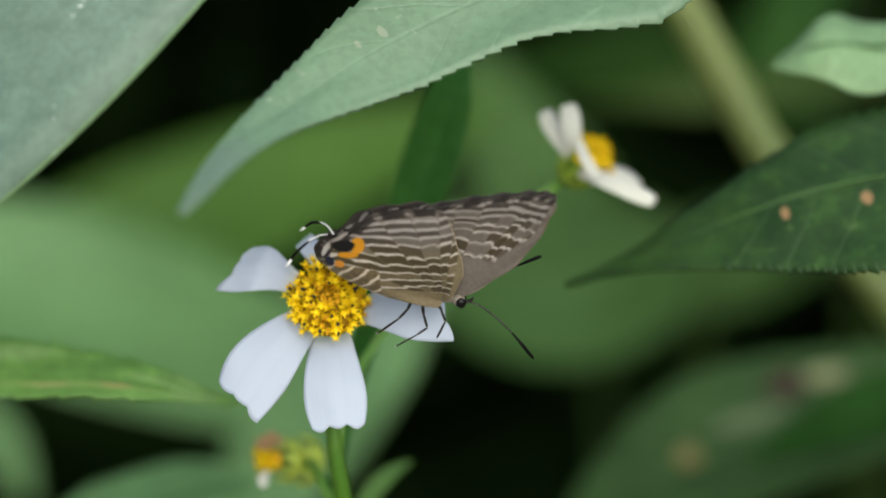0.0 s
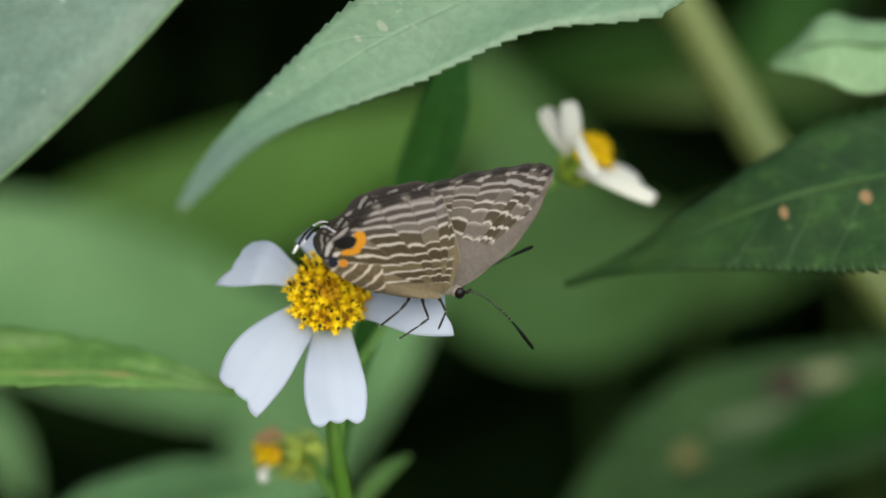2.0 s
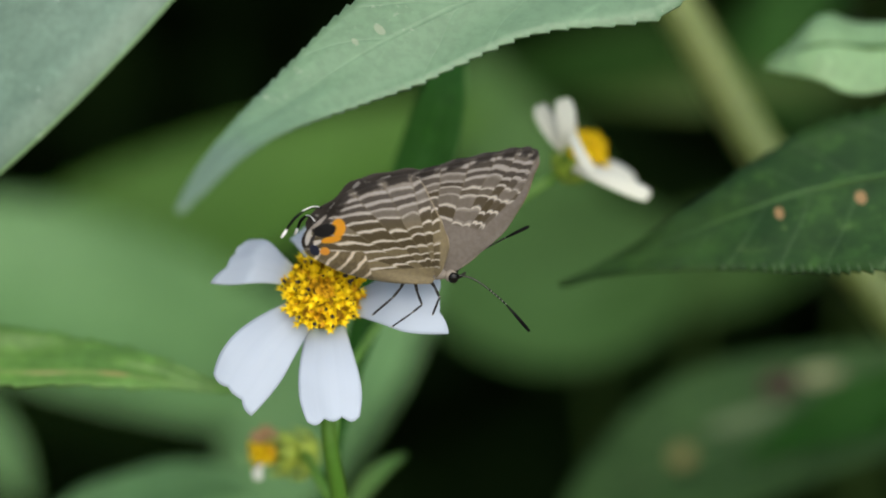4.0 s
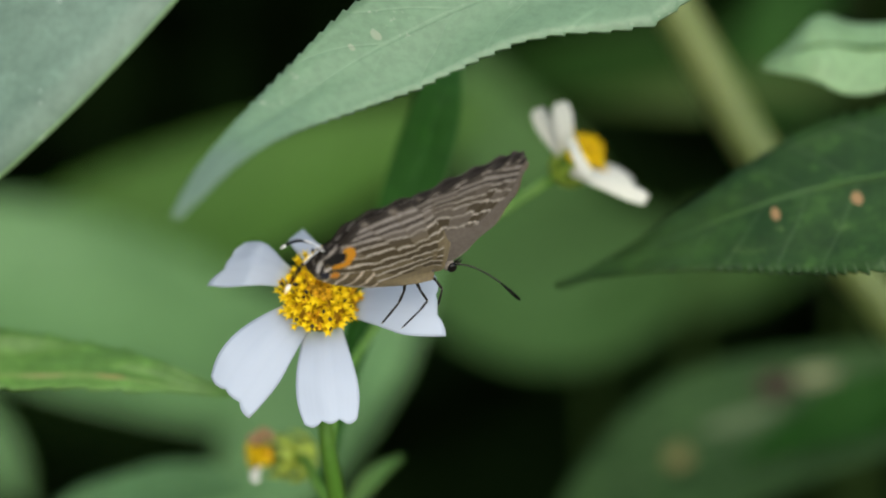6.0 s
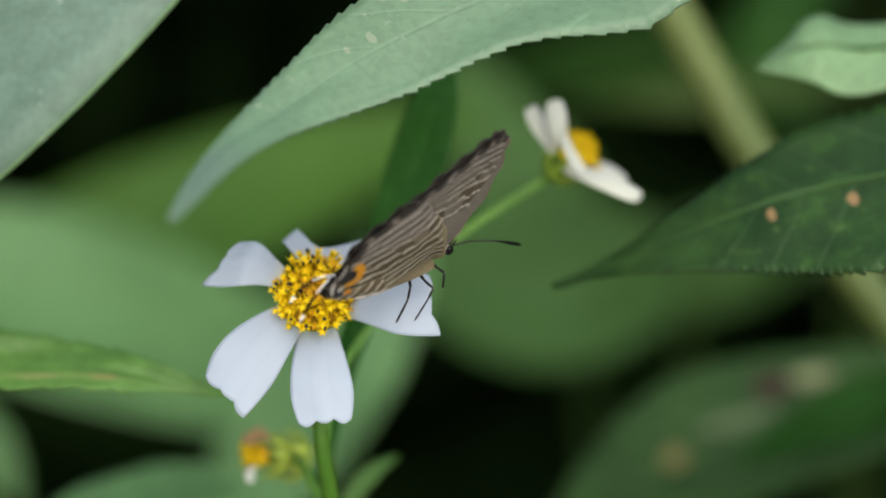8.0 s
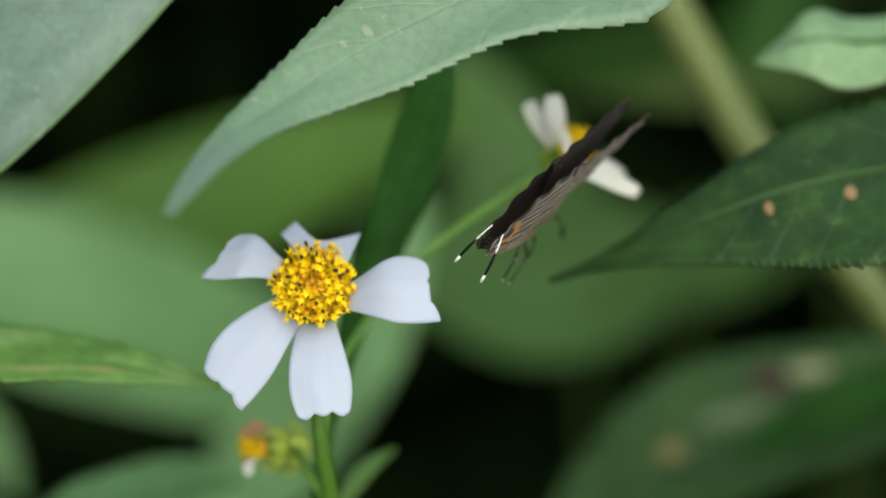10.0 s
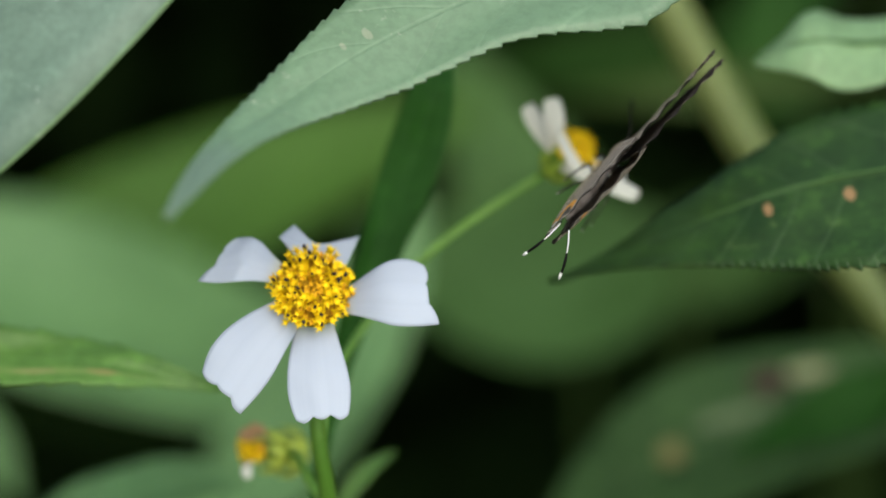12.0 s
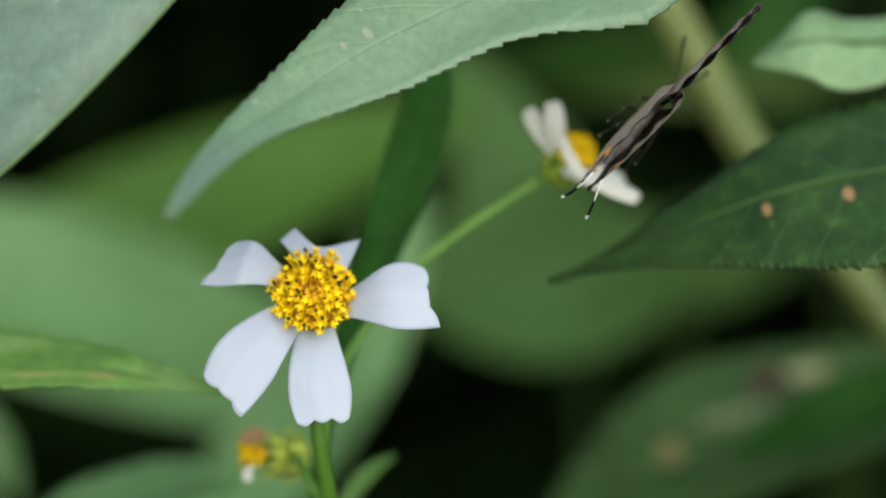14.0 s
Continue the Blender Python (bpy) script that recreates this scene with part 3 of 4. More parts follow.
def build_weed():
    joint = at(*(-11.4, -31.5, 15.0))
    foot = ground_below(joint, 0.01, 0.05)
    e = thing("flowering_weed", foot, "wild weed with white-rayed flowers, yellow centres and a faded head", "plant")
    c1, ax1 = at(*(-13.0, -6.1, 5.0)), (RIGHT * -0.02 + UP * 0.42 - AWAY * 0.9).normalized()
    c2, ax2 = at(*(16.9, 10.3, 28.0)), (RIGHT * 0.7 + UP * 0.6 - AWAY * 0.25).normalized()
    c3, ax3 = at(*(-19.9, -25.6, 30.0)), (RIGHT * -0.95 + UP * 0.05 - AWAY * 0.3).normalized()
    # stems
    bm = bmesh.new()
    line = curve_points([foot, foot.lerp(joint, 0.5) + Vector((0.004, 0.01, 0)), joint, at(*(-12.5, -23.3, 11.0)), at(*(-13.0, -15.6, 10.5)), c1 - ax1 * 5 * MM], 40)
    tube(bm, line, [(1.25 - 0.45 * i / 40) * MM for i in range(41)], 8)
    part("stem", bm, M_STEM, e)
    bm = bmesh.new()
    line = curve_points([at(*(-12.3, -24.5, 11.5)), at(*(-11.6, -19.0, 14.0)), at(*(-8.9, -12.4, 20.0)), at(*(0.4, -1.5, 26.0)), c2 - ax2 * 3.4 * MM], 30)
    tube(bm, line, [(0.6 - 0.12 * i / 30) * MM for i in range(31)], 8)
    part("branch", bm, M_TWIG, e)
    bm = bmesh.new()
    line = curve_points([joint, at(*(-13.9, -28.6, 20.0)), at(*(-15.4, -26.4, 26.0)), c3 - ax3 * 3.4 * MM], 16)
    tube(bm, line, [0.6 * MM] * 17, 8)
    part("branch", bm, M_TWIG, e)
    # the open flower
    head = dome(c1, ax1, 4.3 * MM, 1.9 * MM, M_CUSHION, e, "flower_head", 3)
    bracts(c1, ax1, 3.4 * MM, head, 8, -0.15)
    ray = [
        ([(-15.2, -7.8, 5.0), (-19.2, -11.9, 1.5), (-22.7, -17.0, 0.3)], 4.15, (0.1, 0.35, 1), 5, (0.13, 0.0), 0.5, (0.82, 1.0)),
        ([(-12.9, -9.3, 5.0), (-12.4, -14.6, 1.0), (-11.8, -19.8, -0.6)], 3.55, (0.0, 0.3, 1), 8, (0.05, 0.05), 0.62, (1.0, 1.0)),
        ([(-9.8, -7.0, 5.0), (-4.6, -6.3, 2.0), (-0.1, -6.9, 2.0)], 4.5, (0.1, 0.45, 1), 11, (0.0, 0.2), 0.36, (1.0, 0.88)),
        ([(-16.8, -3.8, 6.0), (-20.3, -2.0, 5.0), (-23.6, -2.1, 6.0)], 3.2, (-0.25, 0.6, 0.8), 14, (0.35, -0.1), 0.45, (1.0, 1.0)),
        ([(-13.8, -2.2, 7.0), (-13.2, -1.1, 7.6), (-12.8, -0.5, 8.2)], 4.3, (0.05, 0.55, 0.85), 17, (0.85, 2.0), 0.36, (1.0, 1.0)),
    ]
    petals = []
    for spine, half, face, seed, horns, neck, sides in ray:
        petals.append(part("petal", blade([at(*p) for p in spine], half * MM, RIGHT * face[0] + UP * face[1] - AWAY * face[2], horns=horns, neck=neck, one_sided=sides, n=28, m=9, cup=-0.18, cut=0.04, seed=seed, wave=0.00012), M_PETAL, head, thick=0.00012))
    # the second flower, seen from the side
    head2 = dome(c2, ax2, 2.4 * MM, 2.5 * MM, M_FLORET, e, "flower_head", 5)
    bracts(c2, ax2, 2.6 * MM, head2, 9, 0.3)
    for spine, half, face, seed in [
            ([(15.4, 11.3, 26.5), (13.7, 13.8, 26.0), (12.3, 16.3, 26.0)], 1.15, (0.1, 0.4, 1), 7),
            ([(15.8, 11.7, 25.5), (15.5, 14.4, 24.5), (15.1, 17.1, 24.5)], 1.25, (0.2, 0.4, 1), 4),
            ([(16.2, 13.1, 23.5), (17.0, 10.9, 22.5), (18.4, 8.7, 22.5)], 0.8, (0.5, 0.4, 1), 9),
            ([(16.5, 9.4, 25.0), (20.2, 8.0, 23.0), (24.9, 5.9, 23.0)], 1.25, (0.1, 0.6, 0.9), 6),
            ([(18.9, 9.9, 30.0), (21.5, 9.4, 30.5), (23.8, 8.0, 31.0)], 1.2, (0.1, 0.8, 0.6), 12)]:
        part("petal", blade([at(*p) for p in spine], half * MM, RIGHT * face[0] + UP * face[1] - AWAY * face[2], n=20, m=6, cup=-0.2, cut=0.08, horns=(0.02, 0.02), neck=0.7, seed=seed), M_CREAM, head2, thick=0.00012)
    # the faded head: withered florets, a brown ray and a pale one, in a lumpy cup of bracts
    head3 = dome(c3, ax3, 1.25 * MM, 1.7 * MM, M_FLORET2, e, "faded_head", 8)
    bracts(c3, ax3, 2.7 * MM, head3, 11, 0.1, M_CUP)
    bracts(c3 - ax3 * 1.6 * MM, ax3, 3.2 * MM, head3, 8, -0.2, M_CUP)
    for spine, half, mat in (([(-20.6, -24.2, 28.0), (-21.6, -23.3, 27.5), (-22.2, -24.0, 27.5)], 0.8, M_WITHER), ([(-19.4, -23.6, 28.0), (-20.4, -22.8, 28.0), (-21.4, -22.9, 28.0)], 0.7, M_WITHER),
                             ([(-21.0, -26.8, 28.0), (-21.7, -27.6, 27.0), (-21.5, -28.6, 27.0)], 0.6, M_CREAM)):
        part("petal", blade([at(*p) for p in spine], half * MM, VIEW, n=12, m=4, cup=-0.3, cut=0.05), mat, head3, thick=0.0001)
    part("leaf", blade([at(*p) for p in ((-11.4, -33.8, 36.0), (-7.5, -28.6, 39.0), (-3.9, -26.3, 42.0))], 1.2 * MM, UP - AWAY, teeth=8, tooth=0.15), M_BRIGHT, e, thick=0.0002)
    return e, head2, petals[2]


weed, second_head, landing_petal = build_weed()


# ---- butterfly ----
def wing_material(name, fore):
    """Underside scales: wavy pale lines with dark bars between, broken at the veins."""
    n = Net(name)
    uv = n.split(n.coords("UV"))
    ob = n.split(n.coords())
    s, rho = uv[0], uv[1]

    def layer(which):
        m = n.tree.nodes.new("ShaderNodeUVMap")
        m.uv_map = which
        return n.split(m.outputs[0])

    band, inside = layer("Bands")[:2]
    wob, wob2 = n.noise(700.0, 3.0), n.noise(160.0, 2.0)
    count = 11.0 if fore else 10.0
    su = n.math('MULTIPLY_ADD', s, count, n.math('MULTIPLY', n.math('SUBTRACT', wob2, 0.5), 0.2))
    cell = n.math('FLOOR', su)
    within = n.math('SUBTRACT', n.math('FRACT', su), 0.5)
    edge = n.math('ABSOLUTE', within)

    def chance(w):
        m = n.tree.nodes.new("ShaderNodeTexWhiteNoise")
        m.noise_dimensions = '1D'
        n.link(w, m.inputs["W"])
        return m.outputs[0]

    # each cell between two veins shifts its lines by itself, differently from line to line
    place = n.tree.nodes.new("ShaderNodeCombineXYZ")
    n.link(n.math('MULTIPLY', cell, 7.31), place.inputs[0])
    n.link(n.math('MULTIPLY', band, 0.45), place.inputs[1])
    slip = n.noise(1.0, 1.0, place.outputs[0])
    rough_edge = n.math('MULTIPLY', n.math('SUBTRACT', wob, 0.5), 0.42)
    p = n.math('ADD', n.math('ADD', band, n.math('MULTIPLY', n.math('SUBTRACT', slip, 0.5), 1.1)), rough_edge)
    p = n.math('ADD', p, n.math('MULTIPLY', n.math('SUBTRACT', n.noise(330.0, 2.0), 0.5), 0.5))
    p = n.math('ADD', p, n.math('MULTIPLY', n.math('MULTIPLY', within, within), 0.5 if fore else -0.5))
    near = n.math('ABSOLUTE', n.math('SUBTRACT', n.math('FRACT', n.math('ADD', p, 0.5)), 0.5))
    outer = n.step(band, 2.2, 4.6) if fore else n.step(band, 3.8, 1.2)
    zone = n.step(inside, 0.0, 0.3)
    half = n.math('MULTIPLY_ADD', outer, 0.085, 0.095)
    light = n.step(n.math('SUBTRACT', near, half), -0.05, 0.055, 1.0, 0.0)
    dark = n.step(n.math('SUBTRACT', near, half), 0.03, 0.12)
    luck = chance(n.math('MULTIPLY_ADD', n.math('FLOOR', p), 17.3, n.math('MULTIPLY', cell, 3.7)))
    base = n.mix(n.step(n.noise(140.0, 2.0), 0.3, 0.7), (0.185, 0.160, 0.141), (0.225, 0.196, 0.175)) if fore else n.mix(n.step(band, 2.5, 5.0), (0.19, 0.166, 0.146), (0.225, 0.182, 0.105))
    grain = n.step(n.noise(2200.0, 2.0), 0.35, 0.7)
    base = n.mix(n.math('MULTIPLY', grain, 0.25), base, (0.09, 0.074, 0.056))
    bars = n.math('MULTIPLY', n.math('MULTIPLY', dark, zone), n.step(luck, 0.1, 0.8, 0.2, 0.95))
    col = n.mix(bars, base, n.mix(outer, (0.062, 0.046, 0.022), (0.060, 0.050, 0.044)))
    col = n.mix(n.math('MULTIPLY', n.step(edge, 0.45, 0.49), 0.3), col, (0.20, 0.165, 0.11))
    fade = n.math('MULTIPLY', n.step(edge, 0.495, 0.46, 0.25, 1.0), n.step(luck, 0.05, 0.3, 0.25, 1.0))
    col = n.mix(n.math('MULTIPLY', n.math('MULTIPLY', light, zone), fade), col, n.mix(outer, (0.57, 0.525, 0.47), (0.37, 0.34, 0.325)))
    if not fore:
        # the lines bend down in hooks towards the inner margin
        hook, region = layer("Hooks")[:2]
        h = n.math('ADD', hook, n.math('MULTIPLY', n.math('SUBTRACT', n.noise(900.0, 2.0), 0.5), 0.45))
        fold = n.step(n.math('ABSOLUTE', n.math('SUBTRACT', n.math('FRACT', n.math('ADD', h, 0.5)), 0.5)), 0.08, 0.17, 1.0, 0.0)
        area = n.step(region, 0.0, 0.2)
        col = n.mix(area, col, n.mix(grain, (0.165, 0.128, 0.070), (0.115, 0.088, 0.050)))
        col = n.mix(n.math('MULTIPLY', n.math('MULTIPLY', fold, area), 0.95), col, (0.62, 0.54, 0.43))
        # pale line along the front edge
        col = n.mix(n.math('MULTIPLY', n.math('MULTIPLY', n.step(rho, 0.955, 0.975), n.step(s, 0.27, 0.22)), 0.75), col, (0.40, 0.33, 0.23))
    # black blots between the veins along the outer margin, and a dark rim
    rimmed = n.math('MULTIPLY', n.step(s, 0.38 if fore else 0.27, 0.42 if fore else 0.31), n.step(s, 0.99 if fore else 0.80, 0.97 if fore else 0.74))
    fringe = n.math('MULTIPLY', n.step(rho, 0.962, 0.976), rimmed)
    col = n.mix(n.math('MULTIPLY', fringe, 0.75), col, (0.03, 0.025, 0.022))
    reach = n.math('ADD', n.math('MULTIPLY', n.math('SUBTRACT', wob, 0.5), 0.05), 0.942 if fore else 0.925)
    blot = n.math('MULTIPLY', n.math('MULTIPLY', n.step(edge, *((0.36, 0.20) if fore else (0.46, 0.30))), n.step(n.math('SUBTRACT', rho, reach), -0.01, 0.012)), rimmed)
    col = n.mix(n.math('MULTIPLY', blot, 0.9), col, (0.018, 0.014, 0.013))
    if fore:
        col = n.mix(n.math('MULTIPLY', n.step(s, 0.36, 0.33), n.step(rho, 0.965, 0.985, 0.0, 0.6)), col, (0.16, 0.10, 0.065))
    else:
        def dist(cx, cz, rx, rz, turn=0.0):
            a = n.math('SUBTRACT', ob[0], cx * MM)
            b = n.math('SUBTRACT', ob[2], cz * MM)
            c, d = math.cos(radians(turn)), math.sin(radians(turn))
            e = n.math('DIVIDE', n.math('ADD', n.math('MULTIPLY', a, c), n.math('MULTIPLY', b, d)), rx * MM)
            f = n.math('DIVIDE', n.math('SUBTRACT', n.math('MULTIPLY', b, c), n.math('MULTIPLY', a, d)), rz * MM)
            return n.math('ADD', n.math('SQRT', n.math('ADD', n.math('MULTIPLY', e, e), n.math('MULTIPLY', f, f))), n.math('MULTIPLY', n.math('SUBTRACT', wob, 0.5), 0.6))
        for cx, cz, rx, rz, turn, tone in (
                (-12.3, 7.9, 1.3, 0.5, 30, (0.02, 0.016, 0.014)), (-13.2, 7.0, 1.2, 0.22, 40, (0.30, 0.27, 0.25)), (-14.3, 5.3, 0.28, 1.0, -15, (0.42, 0.40, 0.38)), (-13.85, 5.0, 0.2, 0.9, -20, (0.03, 0.025, 0.025)),
                (-10.95, 6.45, 0.85, 1.15, -8, (0.62, 0.27, 0.012)), (-11.8, 5.1, 1.25, 0.42, 12, (0.62, 0.27, 0.012)),
                (-12.5, 3.75, 0.55, 0.55, 0, (0.62, 0.26, 0.03)), (-12.45, 6.1, 1.4, 0.8, 14, (0.004, 0.004, 0.005)), (-13.6, 3.85, 0.55, 0.75, 20, (0.012, 0.015, 0.035)), (-13.3, 4.75, 0.5, 0.25, 30, (0.5, 0.47, 0.44))):
            col = n.mix(n.step(dist(cx, cz, rx, rz, turn), 0.85, 1.08, 1.0, 0.0), col, tone)
    n.bump(n.noise(2500.0, 2.0), 0.25, 0.0001)
    n.bsdf.inputs["Sheen Weight"].default_value = 0.2
    n.bsdf.inputs["Sheen Roughness"].default_value = 0.5
    n.bsdf.inputs["Sheen Tint"].default_value = (1.0, 0.93, 0.76, 1.0)
    return n.finish(col, 0.7, 0.42, (1.9, 1.7, 1.3), 0.2)


M_FORE = wing_material("forewing_scales", True)
M_HIND = wing_material("hindwing_scales", False)


def upper_material(name, inner, smoky=False):
    n = Net(name)
    uv = n.split(n.coords("UV"))
    # dark scales, darkened further for the shadow between the closed wings
    base = n.mix(n.noise(500.0, 3.0), (0.06, 0.052, 0.045), (0.10, 0.088, 0.075)) if smoky else n.mix(n.noise(500.0, 3.0), (0.05, 0.044, 0.04), (0.085, 0.076, 0.068))
    grain = n.math('MULTIPLY', n.math('SUBTRACT', n.noise(600.0, 2.0), 0.5), 0.12)
    edge = n.math('ABSOLUTE', n.math('SUBTRACT', n.math('FRACT', n.math('MULTIPLY', uv[0], 10.0)), 0.5))
    if smoky:
        # a smoky border with pale chevrons between the veins
        col = n.mix(n.step(n.math('ADD', uv[1], n.math('MULTIPLY', grain, 1.5)), 0.66, 0.8, 0.0, 0.9), base, (0.04, 0.034, 0.03))
        wave_ = n.math('ADD', n.math('SUBTRACT', uv[1], n.math('MULTIPLY', edge, 0.09)), n.math('MULTIPLY', grain, 0.4))
        gap = n.math('MULTIPLY', n.step(edge, 0.48, 0.40), n.step(n.noise(520.0, 2.0), 0.42, 0.56))
        for at_rho in (0.74, 0.83, 0.90, 0.955):
            band = n.step(n.math('ABSOLUTE', n.math('SUBTRACT', wave_, at_rho - 0.03)), 0.006, 0.02, 0.75, 0.0)
            col = n.mix(n.math('MULTIPLY', band, gap), col, (0.42, 0.40, 0.38))
        spot = n.math('MULTIPLY', n.step(edge, 0.36, 0.22), n.step(n.math('ABSOLUTE', n.math('SUBTRACT', uv[1], 0.865)), 0.02, 0.035, 0.9, 0.0))
        col = n.mix(spot, col, (0.008, 0.007, 0.007))
    else:
        dark = n.math('MULTIPLY', n.step(n.math('ADD', uv[1], grain), inner, inner + 0.06), n.step(edge, 0.44, 0.2, 0.0, 0.8))
        col = n.mix(n.math('MAXIMUM', dark, n.step(uv[1], 0.965, 0.98, 0.0, 0.4)), base, (0.02, 0.018, 0.017))
    return n.finish(col, 0.75, 0.3, (1, 0.95, 0.8), 0.15)


M_UPPER = upper_material("upper_scales", 0.91)
M_UPPER_HIND = upper_material("upper_hind_scales", 0.86, True)
M_FUR = plain_material("grey_fur", (0.14, 0.12, 0.10), (0.24, 0.21, 0.18), 900.0, 0.9, 0.8, spec=0.1)
M_PALE_FUR = plain_material("pale_fur", (0.34, 0.31, 0.28), (0.56, 0.52, 0.48), 900.0, 0.9, 0.8, spec=0.1)
M_EYE = plain_material("black_eye", (0.002, 0.002, 0.002), (0.004, 0.0035, 0.0035), 400.0, 0.22, 0.0, spec=0.2)
M_LEG = plain_material("leg_banded", (0.008, 0.007, 0.006), (0.022, 0.019, 0.016), 700.0, 0.6, 0.2, spec=0.15)
M_TAIL = plain_material("tail_black", (0.003, 0.003, 0.003), (0.009, 0.009, 0.009), 700.0, 0.8, 0.1, spec=0.03)
M_RING = plain_material("pale_ring", (0.2, 0.19, 0.17), (0.28, 0.27, 0.24), 700.0, 0.8, 0.1)
M_TIP = plain_material("tail_white", (0.7, 0.7, 0.7), (0.8, 0.8, 0.8), 700.0, 0.8, 0.1)

FORE = [(1.6, 0.2), (4.9, 2.5), (8.1, 5.4), (10.4, 8.9), (11.7, 12.1), (12.2, 13.6), (11.9, 14.5), (11.0, 14.8), (9.7, 14.8), (7.5, 14.5), (5.0, 14.1), (2.4, 13.6), (-0.2, 12.9), (-2.4, 12.2), (-2.6, 10.5)]
HIND = [(1.3, 2.6), (1.5, 4.1), (1.0, 6.1), (0.0, 8.2), (-0.9, 10.2), (-2.0, 12.0), (-3.4, 12.5), (-5.2, 12.2), (-7.0, 11.7), (-8.8, 11.1), (-10.5, 10.3), (-11.8, 8.6), (-13.1, 7.3), (-14.4, 6.3), (-15.0, 4.9), (-14.4, 3.3), (-13.0, 2.4), (-9.4, 0.6), (-4.6, -0.35), (-1.2, -0.45)]


# pale lines of the wings, each as heights (mm) at the stations, from the base outwards and from the margin inwards
FORE_AT = (-2.2, 1.0, 4.2, 7.3, 10.8)
FORE_LINES = ((7.3, 7.1, 6.4, 5.4, 4.3), (8.4, 8.7, 8.2, 7.4, 6.7), (9.3, 9.9, 9.8, 9.3, 8.1), (10.2, 10.7, 10.6, 10.8, 9.6), (10.9, 11.5, 11.6, 12.0, 11.0), (11.8, 12.4, 12.6, 12.9, 12.2), (12.5, 13.1, 13.5, 13.9, 13.2))
HIND_AT = (-10.8, -7.6, -4.5, -1.3, 1.0)
HIND_LINES = ((9.1, 10.5, 11.0, 11.8, 12.3), (8.3, 9.4, 9.9, 10.7, 11.2), (7.6, 8.4, 8.7, 9.6, 10.1), (6.7, 7.5, 7.7, 8.5, 9.0), (5.7, 6.0, 6.5, 6.9, 7.2), (4.9, 4.8, 5.1, 5.6, 5.9), (4.0, 3.9, 4.0, 4.2, 4.7), (3.1, 2.7, 3.1, 3.4, 3.9), (2.2, 1.7, 2.0, 2.4, 2.9))


def band_at(x, z, stations, lines):
    """How many pale lines lie before this place, in fractions of their spacing."""
    hs = [float(np.interp(x, stations, line)) for line in lines]
    up = hs[-1] > hs[0]
    for k in range(len(hs) - 1):
        a, b = hs[k], hs[k + 1]
        if (z < b) if up else (z > b):
            return max(-3.0, k + (z - a) / (b - a))
    return len(hs) - 1 + (z - hs[-1]) / (hs[-1] - hs[-2])


def wing(outline, y0, bow, sy, fore):
    bm = bmesh.new()
    uvl = bm.loops.layers.uv.new("UVMap")
    bands = bm.loops.layers.uv.new("Bands")
    hooks = bm.loops.layers.uv.new("Hooks")
    nu, nr = 144, 40
    rim = curve_points([Vector((x, 0, z)) * MM for x, z in outline], nu)
    hub = Vector((0, 0, 0.0))
    cells = 11 if fore else 10
    grid, tags = [], {}
    for i, p in enumerate(rim):
        col = []
        s = i / nu
        bulge = 0.5 - 0.5 * math.cos(s * cells * 2 * math.pi)
        for k in range(nr + 1):
            f = 0.02 + 0.98 * k / nr
            q = hub.lerp(p, f)
            x, z = q.x / MM, q.z / MM
            if fore:
                band = band_at(x, z, FORE_AT, FORE_LINES)
                costa = float(np.interp(z, (2.0, 3.9, 7.1, 10.3, 13.5, 14.4), (4.0, 6.0, 8.3, 10.4, 11.8, 12.0)))
                inside = min(costa - min(1.5, max(0.0, (9.0 - z) * 0.55)) - x, (band + 0.4) * 1.2, (7.6 - band) * 0.5)
            else:
                band = band_at(x, z, HIND_AT, HIND_LINES)
                inside = min(0.55 - x, z - 1.35, (band + 0.9) * 0.6)
            tags[i, k] = (band, inside), ((x + 11.05 + 0.75 * (3.6 - z)) / 1.8, min(3.9 - z, -7.9 + 0.3 * (3.6 - z) - x))
            # a shallow scallop between the veins, a convex underside, and a fluted margin
            q = q * (1 + 0.006 * bulge * f ** 8)
            q = q + Vector((0, sy * MM * (y0 + bow * math.sin(f * math.pi) + 0.3 * bulge * f ** 8), 0))
            col.append(bm.verts.new(q))
        grid.append(col)
    for i in range(nu):
        for k in range(nr):
            f = bm.faces.new((grid[i][k], grid[i + 1][k], grid[i + 1][k + 1], grid[i][k + 1]))
            for lp, (ii, kk) in zip(f.loops, ((i, k), (i + 1, k), (i + 1, k + 1), (i, k + 1))):
                lp[uvl].uv = (ii / nu, kk / nr)
                lp[bands].uv, lp[hooks].uv = tags[ii, kk]
    if sy < 0:
        bmesh.ops.reverse_faces(bm, faces=bm.faces[:])
    return bm


def ellipsoid(bm, c, r, turn=0.0, u=16, v=10, mat=0):
    m = Matrix.Translation(Vector(c) * MM) @ Matrix.Rotation(radians(turn), 4, 'Y') @ Matrix.Diagonal((r[0] * MM, r[1] * MM, r[2] * MM, 1))
    for f in bmesh.ops.create_uvsphere(bm, u_segments=u, v_segments=v, radius=1.0, matrix=m)["verts"]:
        pass


def bug_part(name, bm, material, parent, label="", thick=0.0):
    ob = new(name, finish_mesh(name, bm, material))
    ob.parent = parent
    if label:
        tagged(ob, label)
    if thick:
        s = ob.modifiers.new("thickness", 'SOLIDIFY')
        s.thickness, s.offset = thick, 0.0
    return ob


